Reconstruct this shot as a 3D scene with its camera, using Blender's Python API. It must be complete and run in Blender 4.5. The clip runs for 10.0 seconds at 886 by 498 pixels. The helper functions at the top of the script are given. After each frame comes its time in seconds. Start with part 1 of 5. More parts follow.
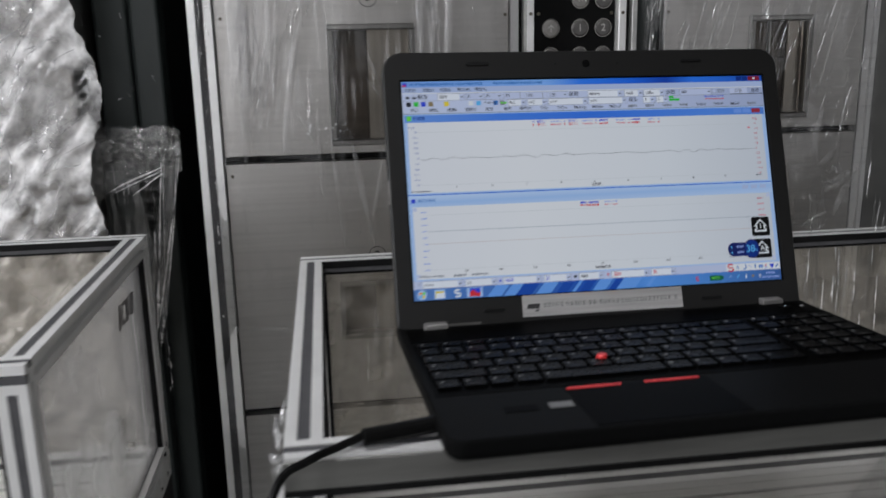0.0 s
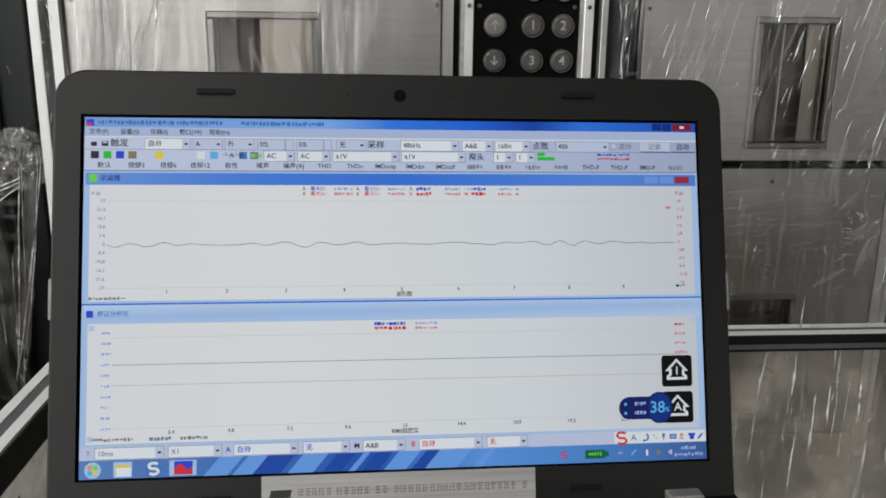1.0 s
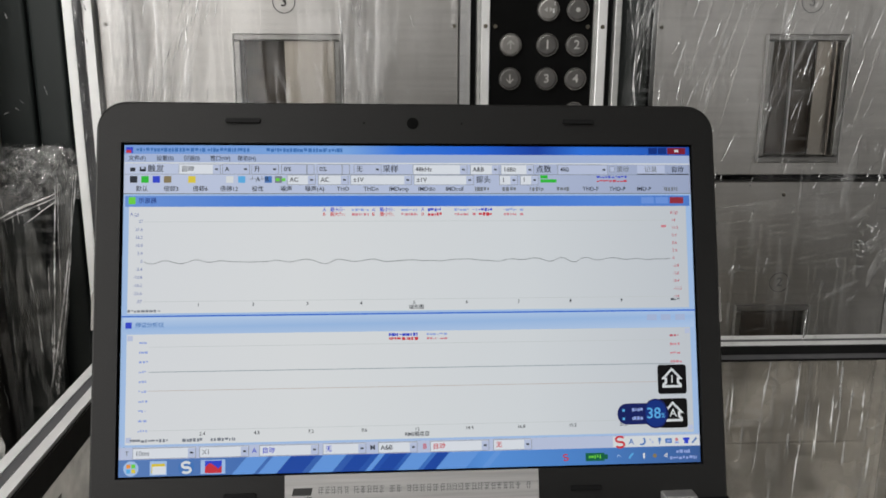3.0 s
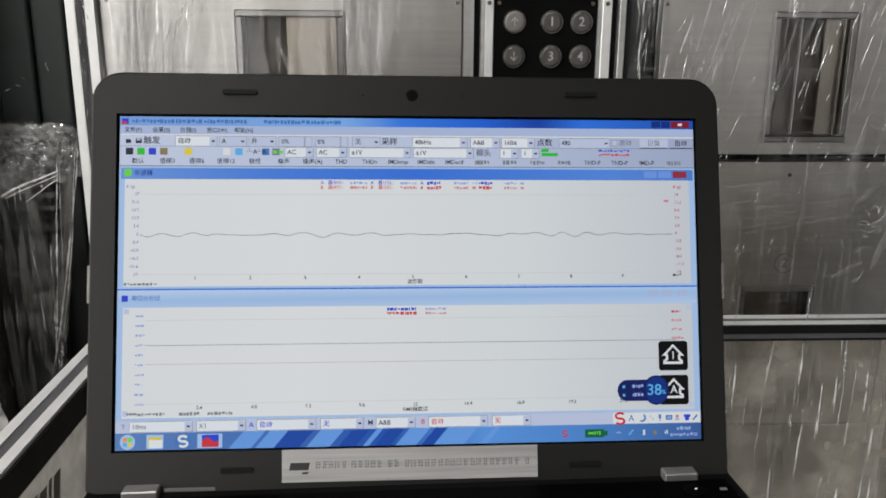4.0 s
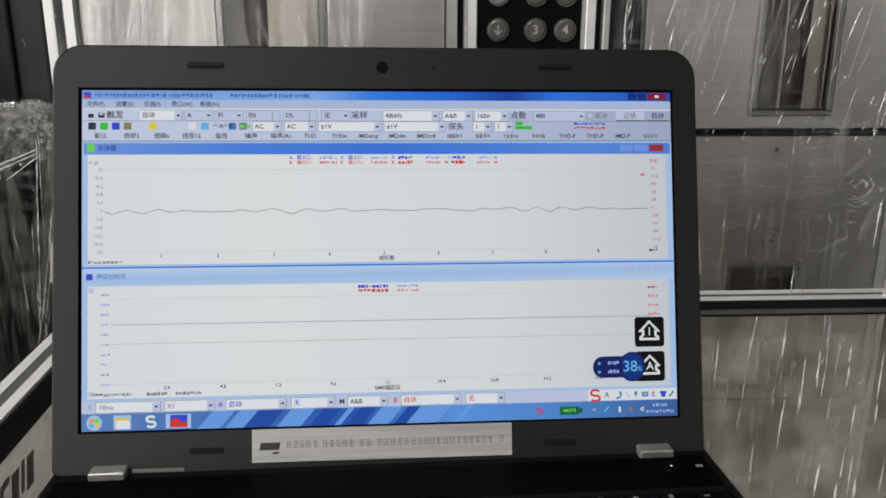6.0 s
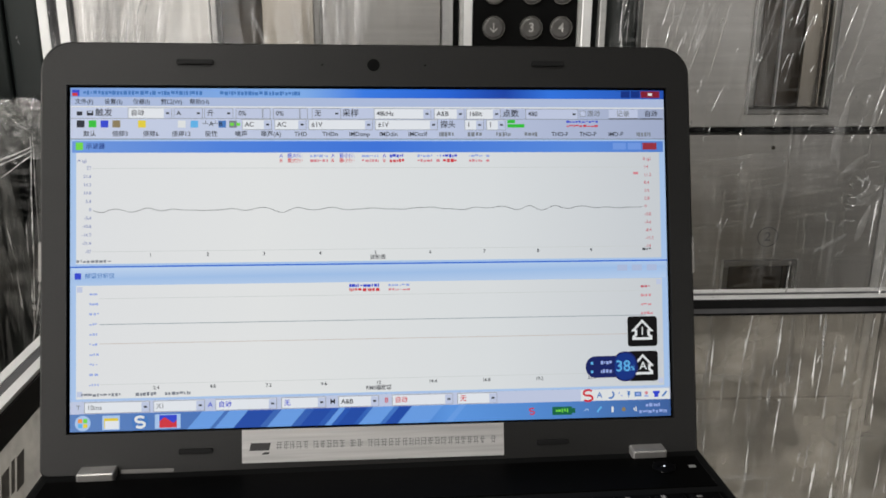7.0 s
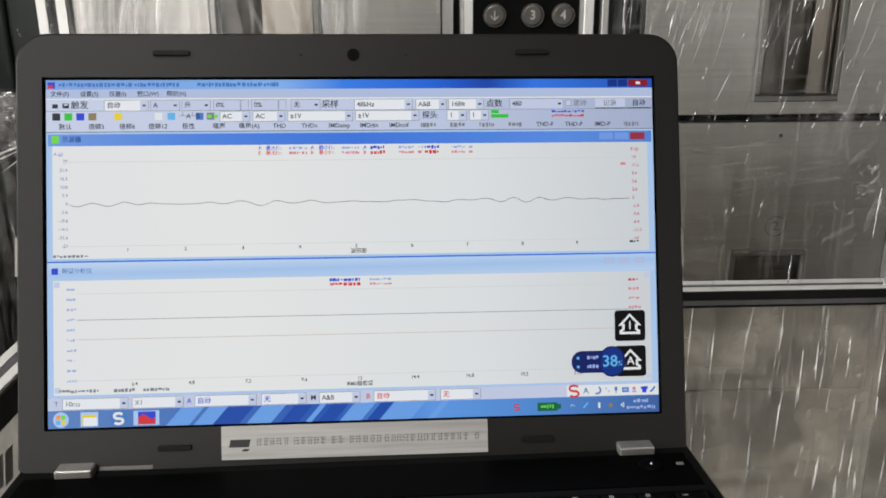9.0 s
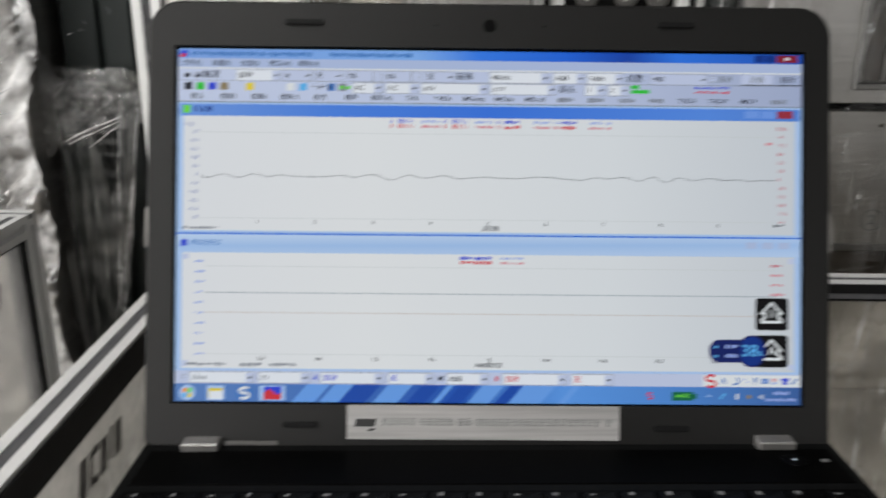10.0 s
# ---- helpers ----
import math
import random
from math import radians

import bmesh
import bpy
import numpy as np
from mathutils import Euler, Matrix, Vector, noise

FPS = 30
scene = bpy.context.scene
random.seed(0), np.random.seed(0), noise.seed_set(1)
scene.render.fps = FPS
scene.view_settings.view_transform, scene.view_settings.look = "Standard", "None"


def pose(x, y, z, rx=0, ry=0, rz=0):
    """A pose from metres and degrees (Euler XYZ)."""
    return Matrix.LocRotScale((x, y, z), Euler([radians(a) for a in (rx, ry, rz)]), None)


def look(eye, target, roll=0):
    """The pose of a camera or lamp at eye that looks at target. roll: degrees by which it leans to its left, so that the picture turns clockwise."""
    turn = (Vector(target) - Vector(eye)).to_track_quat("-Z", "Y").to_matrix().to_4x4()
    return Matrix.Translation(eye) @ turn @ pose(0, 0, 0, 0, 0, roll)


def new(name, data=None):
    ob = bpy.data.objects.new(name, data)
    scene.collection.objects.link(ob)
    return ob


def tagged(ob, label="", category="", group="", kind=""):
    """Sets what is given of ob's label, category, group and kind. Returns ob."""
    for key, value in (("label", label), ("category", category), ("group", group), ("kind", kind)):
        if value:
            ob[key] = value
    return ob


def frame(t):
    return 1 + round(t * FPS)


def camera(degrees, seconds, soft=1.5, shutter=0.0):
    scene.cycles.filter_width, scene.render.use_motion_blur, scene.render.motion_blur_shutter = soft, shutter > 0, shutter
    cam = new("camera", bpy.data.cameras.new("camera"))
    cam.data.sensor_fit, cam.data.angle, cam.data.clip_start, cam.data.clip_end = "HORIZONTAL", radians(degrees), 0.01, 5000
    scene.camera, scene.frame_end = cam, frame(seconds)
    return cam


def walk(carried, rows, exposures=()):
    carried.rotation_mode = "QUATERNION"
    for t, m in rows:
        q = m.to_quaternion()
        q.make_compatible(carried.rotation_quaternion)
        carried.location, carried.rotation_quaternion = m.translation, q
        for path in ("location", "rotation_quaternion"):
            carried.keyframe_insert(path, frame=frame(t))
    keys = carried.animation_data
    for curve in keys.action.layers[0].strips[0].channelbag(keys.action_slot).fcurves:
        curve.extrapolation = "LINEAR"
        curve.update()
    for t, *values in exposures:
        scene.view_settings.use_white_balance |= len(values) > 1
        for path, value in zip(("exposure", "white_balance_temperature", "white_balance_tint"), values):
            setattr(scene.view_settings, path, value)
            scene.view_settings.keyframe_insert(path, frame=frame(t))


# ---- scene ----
cam = camera(55.2, 10.0, soft=1.7, shutter=0.25)
PATH = [
    (0, (-0.2380, -0.7026, 0.2731), (0.0249, 1.2246, -0.1924), -1.18),
    (0.1, (-0.2036, -0.6548, 0.2772), (0.0469, 1.2703, -0.2038), -1.11),
    (0.2, (-0.1732, -0.6070, 0.2773), (0.0878, 1.3149, -0.2103), -1.05),
    (0.5, (-0.0759, -0.4958, 0.2797), (0.1162, 1.4368, -0.1980), -1.06),
    (0.7, (-0.0365, -0.4449, 0.2876), (0.1763, 1.4766, -0.2247), 0.28),
    (0.8, (-0.0243, -0.4340, 0.2885), (0.1678, 1.4909, -0.2194), 0.61),
    (1, (-0.0110, -0.4191, 0.2914), (0.1437, 1.5109, -0.2097), 0.76),
    (1.5, (-0.0082, -0.4221, 0.2974), (0.0879, 1.5130, -0.1986), -0.05),
    (2, (-0.0076, -0.4448, 0.3049), (0.0945, 1.4942, -0.1746), 0.31),
    (3.5, (-0.0038, -0.4548, 0.3050), (0.0906, 1.4834, -0.1791), 0.28),
    (4, (-0.0013, -0.4502, 0.2985), (0.0847, 1.4790, -0.2216), 0.44),
    (4.5, (0.0052, -0.4482, 0.2969), (0.0978, 1.4747, -0.2452), 0.24),
    (5, (0.0077, -0.4455, 0.2949), (0.1064, 1.4723, -0.2641), 0.23),
    (5.5, (0.0101, -0.4439, 0.2952), (0.1082, 1.4712, -0.2730), 0.22),
    (7, (0.0162, -0.4386, 0.2943), (0.1193, 1.4744, -0.2800), 0.28),
    (7.5, (0.0197, -0.4385, 0.2951), (0.1111, 1.4726, -0.2873), 0.12),
    (8, (0.0228, -0.4354, 0.2904), (0.0931, 1.4739, -0.3008), -0.32),
    (8.5, (0.0272, -0.4327, 0.2923), (0.0817, 1.4715, -0.3167), -0.36),
    (9, (0.0361, -0.4295, 0.2936), (0.1009, 1.4778, -0.3047), -0.29),
    (9.5, (0.0364, -0.4259, 0.2935), (0.1078, 1.4843, -0.2948), -0.20),
    (9.7, (0.0257, -0.4229, 0.2910), (0.1001, 1.4868, -0.2986), -0.25),
    (9.8, (0.0133, -0.4193, 0.2898), (0.0823, 1.4878, -0.3087), -0.12),
    (9.9, (0.0009, -0.4178, 0.2866), (0.0405, 1.4887, -0.3164), 0.01),
    (10, (-0.0115, -0.4163, 0.2834), (-0.0574, 1.4839, -0.3388), 0.14),
]
EXPOSURES = [(0.0, -0.62, 6080, 12), (0.3, -0.48, 6120, 12), (0.6, -0.34, 6250, 11), (1.0, -0.28, 6400, 10), (3.5, -0.22, 6450, 10), (5.5, -0.21, 6450, 10), (6.9, -0.06, 6580, 10), (9.5, -0.02, 6600, 10), (10.0, -0.2, 6400, 10)]
walk(cam, [(t, look(eye, target, roll)) for t, eye, target, roll in PATH], EXPOSURES)

# ---------------------------------------------------------------- light
world = bpy.data.worlds.new("workshop_air")
scene.world = world
world.use_nodes = True
world.node_tree.nodes["Background"].inputs[0].default_value = (0.8, 0.88, 1.0, 1)
world.node_tree.nodes["Background"].inputs[1].default_value = 0.02


def area_lamp(name, m, sx, sy, watts, colour):
    d = bpy.data.lights.new(name, "AREA")
    d.shape, d.size, d.size_y, d.energy, d.color = "RECTANGLE", sx, sy, watts, colour
    o = new(name, d)
    o.matrix_world = m
    return o


# Unseen tubes, placed and powered to brighten the left side and bezel.
LAMPS = [(-0.9, -0.7, 2.2), (0.9, -0.7, 2.2), (-1.5, -3.2, 2.2)]
for (lx, ly, lz), watts in zip(LAMPS, (44, 2, 38)):
    area_lamp("added_tube_light", pose(lx, ly, lz - 0.06, 0, 0, 0), 1.2, 0.16, watts, (1.0, 0.97, 0.93))
# light from two unseen windows, added behind the camera for the steel to reflect
for wx, watts in ((-1.9, 42), (2.7, 14)):
    area_lamp("window_light", pose(wx, -4.42, 0.75, -90, 0, 180), 2.0, 1.7, watts, (1.0, 0.975, 0.945))
# and from an added side window that brightens the left film and cases
area_lamp("window_light", look((-4.42, -1.0, 0.75), (0, -1.0, 0.75)), 2.0, 1.7, 118, (1.0, 0.975, 0.945))


# ---------------------------------------------------------------- materials
def mat(name, colour=(0.5, 0.5, 0.5), rough=0.5, metal=0.0, spec=0.5):
    m = bpy.data.materials.new(name)
    m.use_nodes = True
    b = m.node_tree.nodes["Principled BSDF"]
    b.inputs["Base Color"].default_value = (*colour, 1)
    b.inputs["Roughness"].default_value = rough
    b.inputs["Metallic"].default_value = metal
    b.inputs["Specular IOR Level"].default_value = spec
    return m


def textured(m, c0, c1, scale=(40, 40, 40), detail=6, r0=0.3, r1=0.5, bump=0.02, patch=(6, 6, 6), patch_amount=0.35):
    """Grain and broader stains mixed into colour, roughness and relief."""
    nt = m.node_tree
    n, l = nt.nodes, nt.links
    b = n["Principled BSDF"]
    tc = n.new("ShaderNodeTexCoord")
    mp = n.new("ShaderNodeMapping")
    mp.inputs["Scale"].default_value = scale
    l.new(tc.outputs["Object"], mp.inputs[0])
    fine = n.new("ShaderNodeTexNoise")
    fine.inputs["Scale"].default_value = 1.0
    fine.inputs["Detail"].default_value = detail
    l.new(mp.outputs[0], fine.inputs["Vector"])
    mp2 = n.new("ShaderNodeMapping")
    mp2.inputs["Scale"].default_value = patch
    l.new(tc.outputs["Object"], mp2.inputs[0])
    wide = n.new("ShaderNodeTexNoise")
    wide.inputs["Scale"].default_value = 1.0
    wide.inputs["Detail"].default_value = 3
    l.new(mp2.outputs[0], wide.inputs["Vector"])
    mx = n.new("ShaderNodeMix")
    mx.inputs["Factor"].default_value = patch_amount
    l.new(fine.outputs["Fac"], mx.inputs["A"])
    l.new(wide.outputs["Fac"], mx.inputs["B"])
    ramp = n.new("ShaderNodeValToRGB")
    ramp.color_ramp.elements[0].position, ramp.color_ramp.elements[1].position = 0.3, 0.7
    ramp.color_ramp.elements[0].color, ramp.color_ramp.elements[1].color = (*c0, 1), (*c1, 1)
    l.new(mx.outputs["Result"], ramp.inputs[0])
    l.new(ramp.outputs[0], b.inputs["Base Color"])
    mr = n.new("ShaderNodeMapRange")
    mr.inputs["To Min"].default_value, mr.inputs["To Max"].default_value = r0, r1
    l.new(mx.outputs["Result"], mr.inputs[0])
    l.new(mr.outputs[0], b.inputs["Roughness"])
    bp = n.new("ShaderNodeBump")
    bp.inputs["Strength"].default_value = bump
    bp.inputs["Distance"].default_value = 0.002
    l.new(fine.outputs["Fac"], bp.inputs["Height"])
    l.new(bp.outputs[0], b.inputs["Normal"])
    return m


def clear(name, tint, gloss, rough, haze=0.0, haze_colour=(0.8, 0.8, 0.8), crease=0.0, stretch=(60, 60, 9), cloud=14, streaks=False, through_light=False, base=0.0):
    """Thin clear sheet: light passes, the surface glints."""
    m = bpy.data.materials.new(name)
    m.use_nodes = True
    nt = m.node_tree
    n, l = nt.nodes, nt.links
    n.remove(n["Principled BSDF"])
    out = n["Material Output"]
    tr = n.new("ShaderNodeBsdfTransparent")
    tr.inputs[0].default_value = (*tint, 1)
    gl = n.new("ShaderNodeBsdfGlossy")
    gl.inputs["Roughness"].default_value = rough
    fr = n.new("ShaderNodeFresnel")
    fr.inputs[0].default_value = 1.45
    mul = n.new("ShaderNodeMath")
    mul.operation, mul.use_clamp = "MULTIPLY_ADD", True
    mul.inputs[1].default_value, mul.inputs[2].default_value = gloss, 0.0
    l.new(fr.outputs[0], mul.inputs[0])
    a = n.new("ShaderNodeMixShader")
    l.new(mul.outputs[0], a.inputs[0])
    l.new(tr.outputs[0], a.inputs[1])
    l.new(gl.outputs[0], a.inputs[2])
    df = n.new("ShaderNodeBsdfDiffuse")
    df.inputs[0].default_value = (*haze_colour, 1)
    tc = n.new("ShaderNodeTexCoord")
    nz = n.new("ShaderNodeTexNoise")
    nz.inputs["Scale"].default_value, nz.inputs["Detail"].default_value = cloud, 5
    l.new(tc.outputs["Object"], nz.inputs["Vector"])
    if crease:
        mp = n.new("ShaderNodeMapping")
        mp.inputs["Scale"].default_value = stretch
        mp.inputs["Rotation"].default_value = (0, 0.25, 0)
        l.new(tc.outputs["Object"], mp.inputs[0])
        cr = n.new("ShaderNodeTexNoise")
        cr.noise_type, cr.inputs["Scale"].default_value, cr.inputs["Detail"].default_value = "RIDGED_MULTIFRACTAL", 1.0, 4
        l.new(mp.outputs[0], cr.inputs["Vector"])
        bp = n.new("ShaderNodeBump")
        bp.inputs["Strength"].default_value, bp.inputs["Distance"].default_value = crease, 0.004
        l.new(cr.outputs["Fac"], bp.inputs["Height"])
        l.new(bp.outputs[0], gl.inputs["Normal"])
    hz = n.new("ShaderNodeMapRange")
    hz.inputs["From Min"].default_value, hz.inputs["From Max"].default_value = 0.35, 0.75
    hz.inputs["To Min"].default_value, hz.inputs["To Max"].default_value = base, haze * 2
    l.new(nz.outputs["Fac"], hz.inputs[0])
    # pale streaks in the haze stand in for the sheen of taut film
    if streaks:
        lines = []
        for sc, tilt in (((70, 70, 4.5), 0.06), ((2.5, 2.5, 120), -0.10)):
            ms = n.new("ShaderNodeMapping")
            ms.inputs["Scale"].default_value, ms.inputs["Rotation"].default_value = sc, (0, tilt, 0)
            l.new(tc.outputs["Object"], ms.inputs[0])
            ns = n.new("ShaderNodeTexNoise")
            ns.inputs["Scale"].default_value, ns.inputs["Detail"].default_value = 1.0, 4
            l.new(ms.outputs[0], ns.inputs["Vector"])
            lines.append(ns)
        top = n.new("ShaderNodeMath")
        top.operation = "MAXIMUM"
        l.new(lines[0].outputs["Fac"], top.inputs[0])
        l.new(lines[1].outputs["Fac"], top.inputs[1])
        both = n.new("ShaderNodeMath")
        both.operation = "MULTIPLY"
        l.new(top.outputs[0], both.inputs[0])
        patch = n.new("ShaderNodeMapRange")
        patch.inputs["From Min"].default_value, patch.inputs["From Max"].default_value = 0.3, 0.6
        patch.inputs["To Min"].default_value, patch.inputs["To Max"].default_value = 0.75, 1.1
        l.new(nz.outputs["Fac"], patch.inputs[0])
        l.new(patch.outputs[0], both.inputs[1])
        hz.inputs["From Min"].default_value, hz.inputs["From Max"].default_value = 0.52, 0.85
        l.new(both.outputs[0], hz.inputs[0])
    b = n.new("ShaderNodeMixShader")
    l.new(hz.outputs[0], b.inputs[0])
    l.new(a.outputs[0], b.inputs[1])
    if through_light:
        tl = n.new("ShaderNodeBsdfTranslucent")
        tl.inputs[0].default_value = (*haze_colour, 1)
        half = n.new("ShaderNodeMixShader")
        half.inputs[0].default_value = 0.6
        l.new(df.outputs[0], half.inputs[1])
        l.new(tl.outputs[0], half.inputs[2])
        l.new(half.outputs[0], b.inputs[2])
    else:
        l.new(df.outputs[0], b.inputs[2])
    l.new(b.outputs[0], out.inputs[0])
    return m


def glow(name, colour, strength=1.0):
    m = bpy.data.materials.new(name)
    m.use_nodes = True
    b = m.node_tree.nodes["Principled BSDF"]
    b.inputs["Base Color"].default_value = (0.004, 0.004, 0.004, 1)
    b.inputs["Roughness"].default_value = 0.4
    b.inputs["Specular IOR Level"].default_value = 0.12
    b.inputs["Emission Color"].default_value = (*colour, 1)
    b.inputs["Emission Strength"].default_value = strength
    return m


STEEL = textured(mat("brushed_steel", metal=1.0), (0.52, 0.505, 0.485), (0.66, 0.645, 0.62), (3, 3, 160), 6, 0.34, 0.46, 0.05, (5, 5, 7), 0.4)
LEAF = textured(mat("door_leaf_steel", metal=1.0), (0.30, 0.272, 0.236), (0.42, 0.385, 0.335), (160, 3, 3), 6, 0.25, 0.4, 0.05, (9, 9, 9), 0.4)
ALU = textured(mat("anodised_aluminium", metal=0.3), (0.78, 0.78, 0.77), (0.90, 0.90, 0.89), (30, 30, 30), 4, 0.32, 0.48, 0.02)
ALU_DULL = textured(mat("dull_aluminium", metal=0.5), (0.46, 0.46, 0.45), (0.64, 0.64, 0.62), (6, 90, 90), 5, 0.4, 0.55, 0.04)
SLAT = textured(mat("milled_aluminium", metal=0.25), (0.70, 0.70, 0.68), (0.86, 0.86, 0.84), (4, 90, 90), 5, 0.4, 0.6, 0.03)
PLATE = textured(mat("dull_steel_plate", metal=0.5), (0.13, 0.13, 0.122), (0.27, 0.27, 0.255), (8, 90, 90), 5, 0.4, 0.55, 0.03)
# Dark grey that stands for the shade inside the bars' grooves.
SLOT = textured(mat("slot_shade_grey"), (0.06, 0.06, 0.065), (0.10, 0.10, 0.105), (60, 60, 60), 4, 0.5, 0.7, 0.02)
RUBBER = textured(mat("black_rubber", spec=0.15), (0.005, 0.005, 0.0055), (0.010, 0.010, 0.010), (60, 60, 60), 4, 0.45, 0.65, 0.02)
CABLE = textured(mat("black_cable_sheath", spec=0.12), (0.003, 0.003, 0.003), (0.006, 0.006, 0.006), (90, 90, 90), 4, 0.3, 0.45, 0.02)
DARK = textured(mat("dark_green_paint"), (0.018, 0.024, 0.023), (0.036, 0.044, 0.042), (18, 18, 4), 5, 0.4, 0.6, 0.03)
VOID = textured(mat("plain_black"), (0.004, 0.004, 0.005), (0.009, 0.009, 0.010), (20, 20, 20), 4, 0.6, 0.8, 0.02)
BLACK_GLOSS = textured(mat("black_acrylic", spec=0.04), (0.004, 0.004, 0.004), (0.008, 0.008, 0.008), (20, 20, 20), 3, 0.10, 0.22, 0.01)
ACRYLIC = clear("clear_acrylic", (0.97, 0.95, 0.91), 0.8, 0.05, 0.20, (0.84, 0.79, 0.71), 0.05, (30, 30, 6), 26, base=0.07)
ACRYLIC_CLEAN = clear("clean_acrylic", (0.985, 0.98, 0.97), 0.6, 0.05, 0.02, (0.80, 0.78, 0.74), 0.05, (30, 30, 6))
HAZY = clear("acrylic_with_protective_film", (0.96, 0.96, 0.955), 0.5, 0.08, 0.16, (0.90, 0.89, 0.88), 0.15, (30, 9, 30), 9, through_light=True, base=0.12)
HAZY_THICK = clear("acrylic_with_mottled_film", (0.96, 0.96, 0.955), 0.5, 0.08, 0.42, (0.80, 0.78, 0.74), 0.15, (30, 9, 30), 22, through_light=True, base=0.30)
FILM = clear("stretch_film", (0.98, 0.98, 0.98), 1.3, 0.14, 0.066, (0.85, 0.85, 0.85), 0.6, streaks=True)
# White haze in the two fold materials paints the glints along creases.
FOLD = clear("stretch_film_fold", (0.80, 0.80, 0.80), 20.0, 0.22, 0.35, (0.97, 0.97, 0.97), 0.8, (300, 300, 120))
GLINT_WHITE = clear("white_film_glint", (0.85, 0.85, 0.85), 24.0, 0.20, 0.85, (0.99, 0.99, 0.99), 0.8, (300, 300, 120))
BUNCH = clear("bunched_film", (0.92, 0.92, 0.92), 3.0, 0.22, 0.62, (0.97, 0.965, 0.96), 0.9, (40, 40, 28), 22)
KNOT = clear("film_knot", (0.88, 0.88, 0.88), 7.0, 0.14, 0.10, (0.95, 0.95, 0.94), 0.7, (90, 90, 70), 40)
VEIL = clear("film_veil", (0.97, 0.97, 0.97), 1.8, 0.2, 0.065, (0.95, 0.95, 0.94), 0.5, (200, 200, 14), 30)
PLASTIC = textured(mat("graphite_plastic", spec=0.42), (0.0046, 0.0045, 0.0043), (0.0072, 0.0070, 0.0067), (900, 900, 900), 3, 0.40, 0.50, 0.06, (8, 8, 8), 0.2)
DECK = textured(mat("black_deck_plastic", spec=0.02), (0.0042, 0.0044, 0.0045), (0.0068, 0.0070, 0.0071), (900, 900, 900), 3, 0.38, 0.55, 0.05, (8, 8, 8), 0.2)
KEY = textured(mat("key_plastic", spec=0.03), (0.0012, 0.0013, 0.0014), (0.0024, 0.0024, 0.0026), (300, 300, 300), 3, 0.22, 0.34, 0.02)
PAD = textured(mat("touchpad_black", spec=0.012), (0.0010, 0.0010, 0.0010), (0.0019, 0.0019, 0.0019), (300, 300, 300), 3, 0.35, 0.5, 0.02)
LEGEND = mat("key_print_glint", (0.15, 0.15, 0.15), 0.6)
RED = mat("red_plastic", (0.65, 0.03, 0.03), 0.45)
HINGE = textured(mat("silver_hinge", metal=0.9), (0.29, 0.285, 0.275), (0.40, 0.39, 0.38), (80, 80, 80), 4, 0.5, 0.65, 0.02)
STICKER = textured(mat("brushed_label", metal=0.35), (0.36, 0.355, 0.35), (0.60, 0.59, 0.58), (14, 420, 420), 5, 0.4, 0.55, 0.02)
INK = mat("black_ink", (0.03, 0.03, 0.03), 0.6)
GREY_INK = mat("grey_print", (0.16, 0.16, 0.16), 0.6)
BUTTON = textured(mat("button_cap", metal=0.4), (0.09, 0.086, 0.082), (0.14, 0.135, 0.13), (80, 80, 80), 4, 0.25, 0.4, 0.02)
BUTTON_LIT = textured(mat("button_cap_pale", metal=0.3), (0.20, 0.19, 0.18), (0.28, 0.27, 0.255), (80, 80, 80), 4, 0.25, 0.4, 0.02)
CHROME = mat("polished_ring", (0.26, 0.25, 0.235), 0.25, 1.0)
ENGRAVE = mat("engraved_white", (0.46, 0.45, 0.43), 0.6)
WHITE_PL = textured(mat("white_plastic"), (0.62, 0.61, 0.58), (0.76, 0.75, 0.72), (40, 40, 40), 4, 0.4, 0.6, 0.02)
PLASTER = textured(mat("grey_wall_paint"), (0.34, 0.34, 0.33), (0.44, 0.44, 0.42), (6, 6, 6), 6, 0.7, 0.9, 0.05)
CEILING_DARK = textured(mat("dark_unseen_ceiling"), (0.09, 0.09, 0.09), (0.14, 0.14, 0.135), (6, 6, 6), 6, 0.7, 0.9, 0.05)
TRIM = textured(mat("door_trim_steel", metal=1.0), (0.24, 0.235, 0.225), (0.38, 0.37, 0.355), (3, 3, 160), 6, 0.3, 0.42, 0.05)
SCREW = textured(mat("dull_brass_screw", metal=0.8), (0.10, 0.09, 0.07), (0.20, 0.18, 0.14), (90, 90, 90), 4, 0.35, 0.5, 0.02)
CONCRETE = textured(mat("concrete_floor"), (0.17, 0.17, 0.165), (0.27, 0.27, 0.26), (5, 5, 5), 8, 0.5, 0.8, 0.05)
TUBE = glow("tube_glow", (1.0, 0.97, 0.92), 6.0)


# ---------------------------------------------------------------- mesh helpers
def put(bm, name, material, parent=None, label=""):
    me = bpy.data.meshes.new(name)
    bm.normal_update()
    bm.to_mesh(me)
    bm.free()
    me.materials.append(material)
    o = new(name, me)
    o.parent = parent
    if label:
        o["label"] = label
    return o


def part(name, bm, material, parent, label=""):
    return put(bm, name, material, parent, label)


def thing(name, label, category, group="", kind="", at=None):
    o = new(name)
    o.empty_display_size = 0.05
    if at is not None:
        o.matrix_world = at
    return tagged(o, label, category, group, kind)


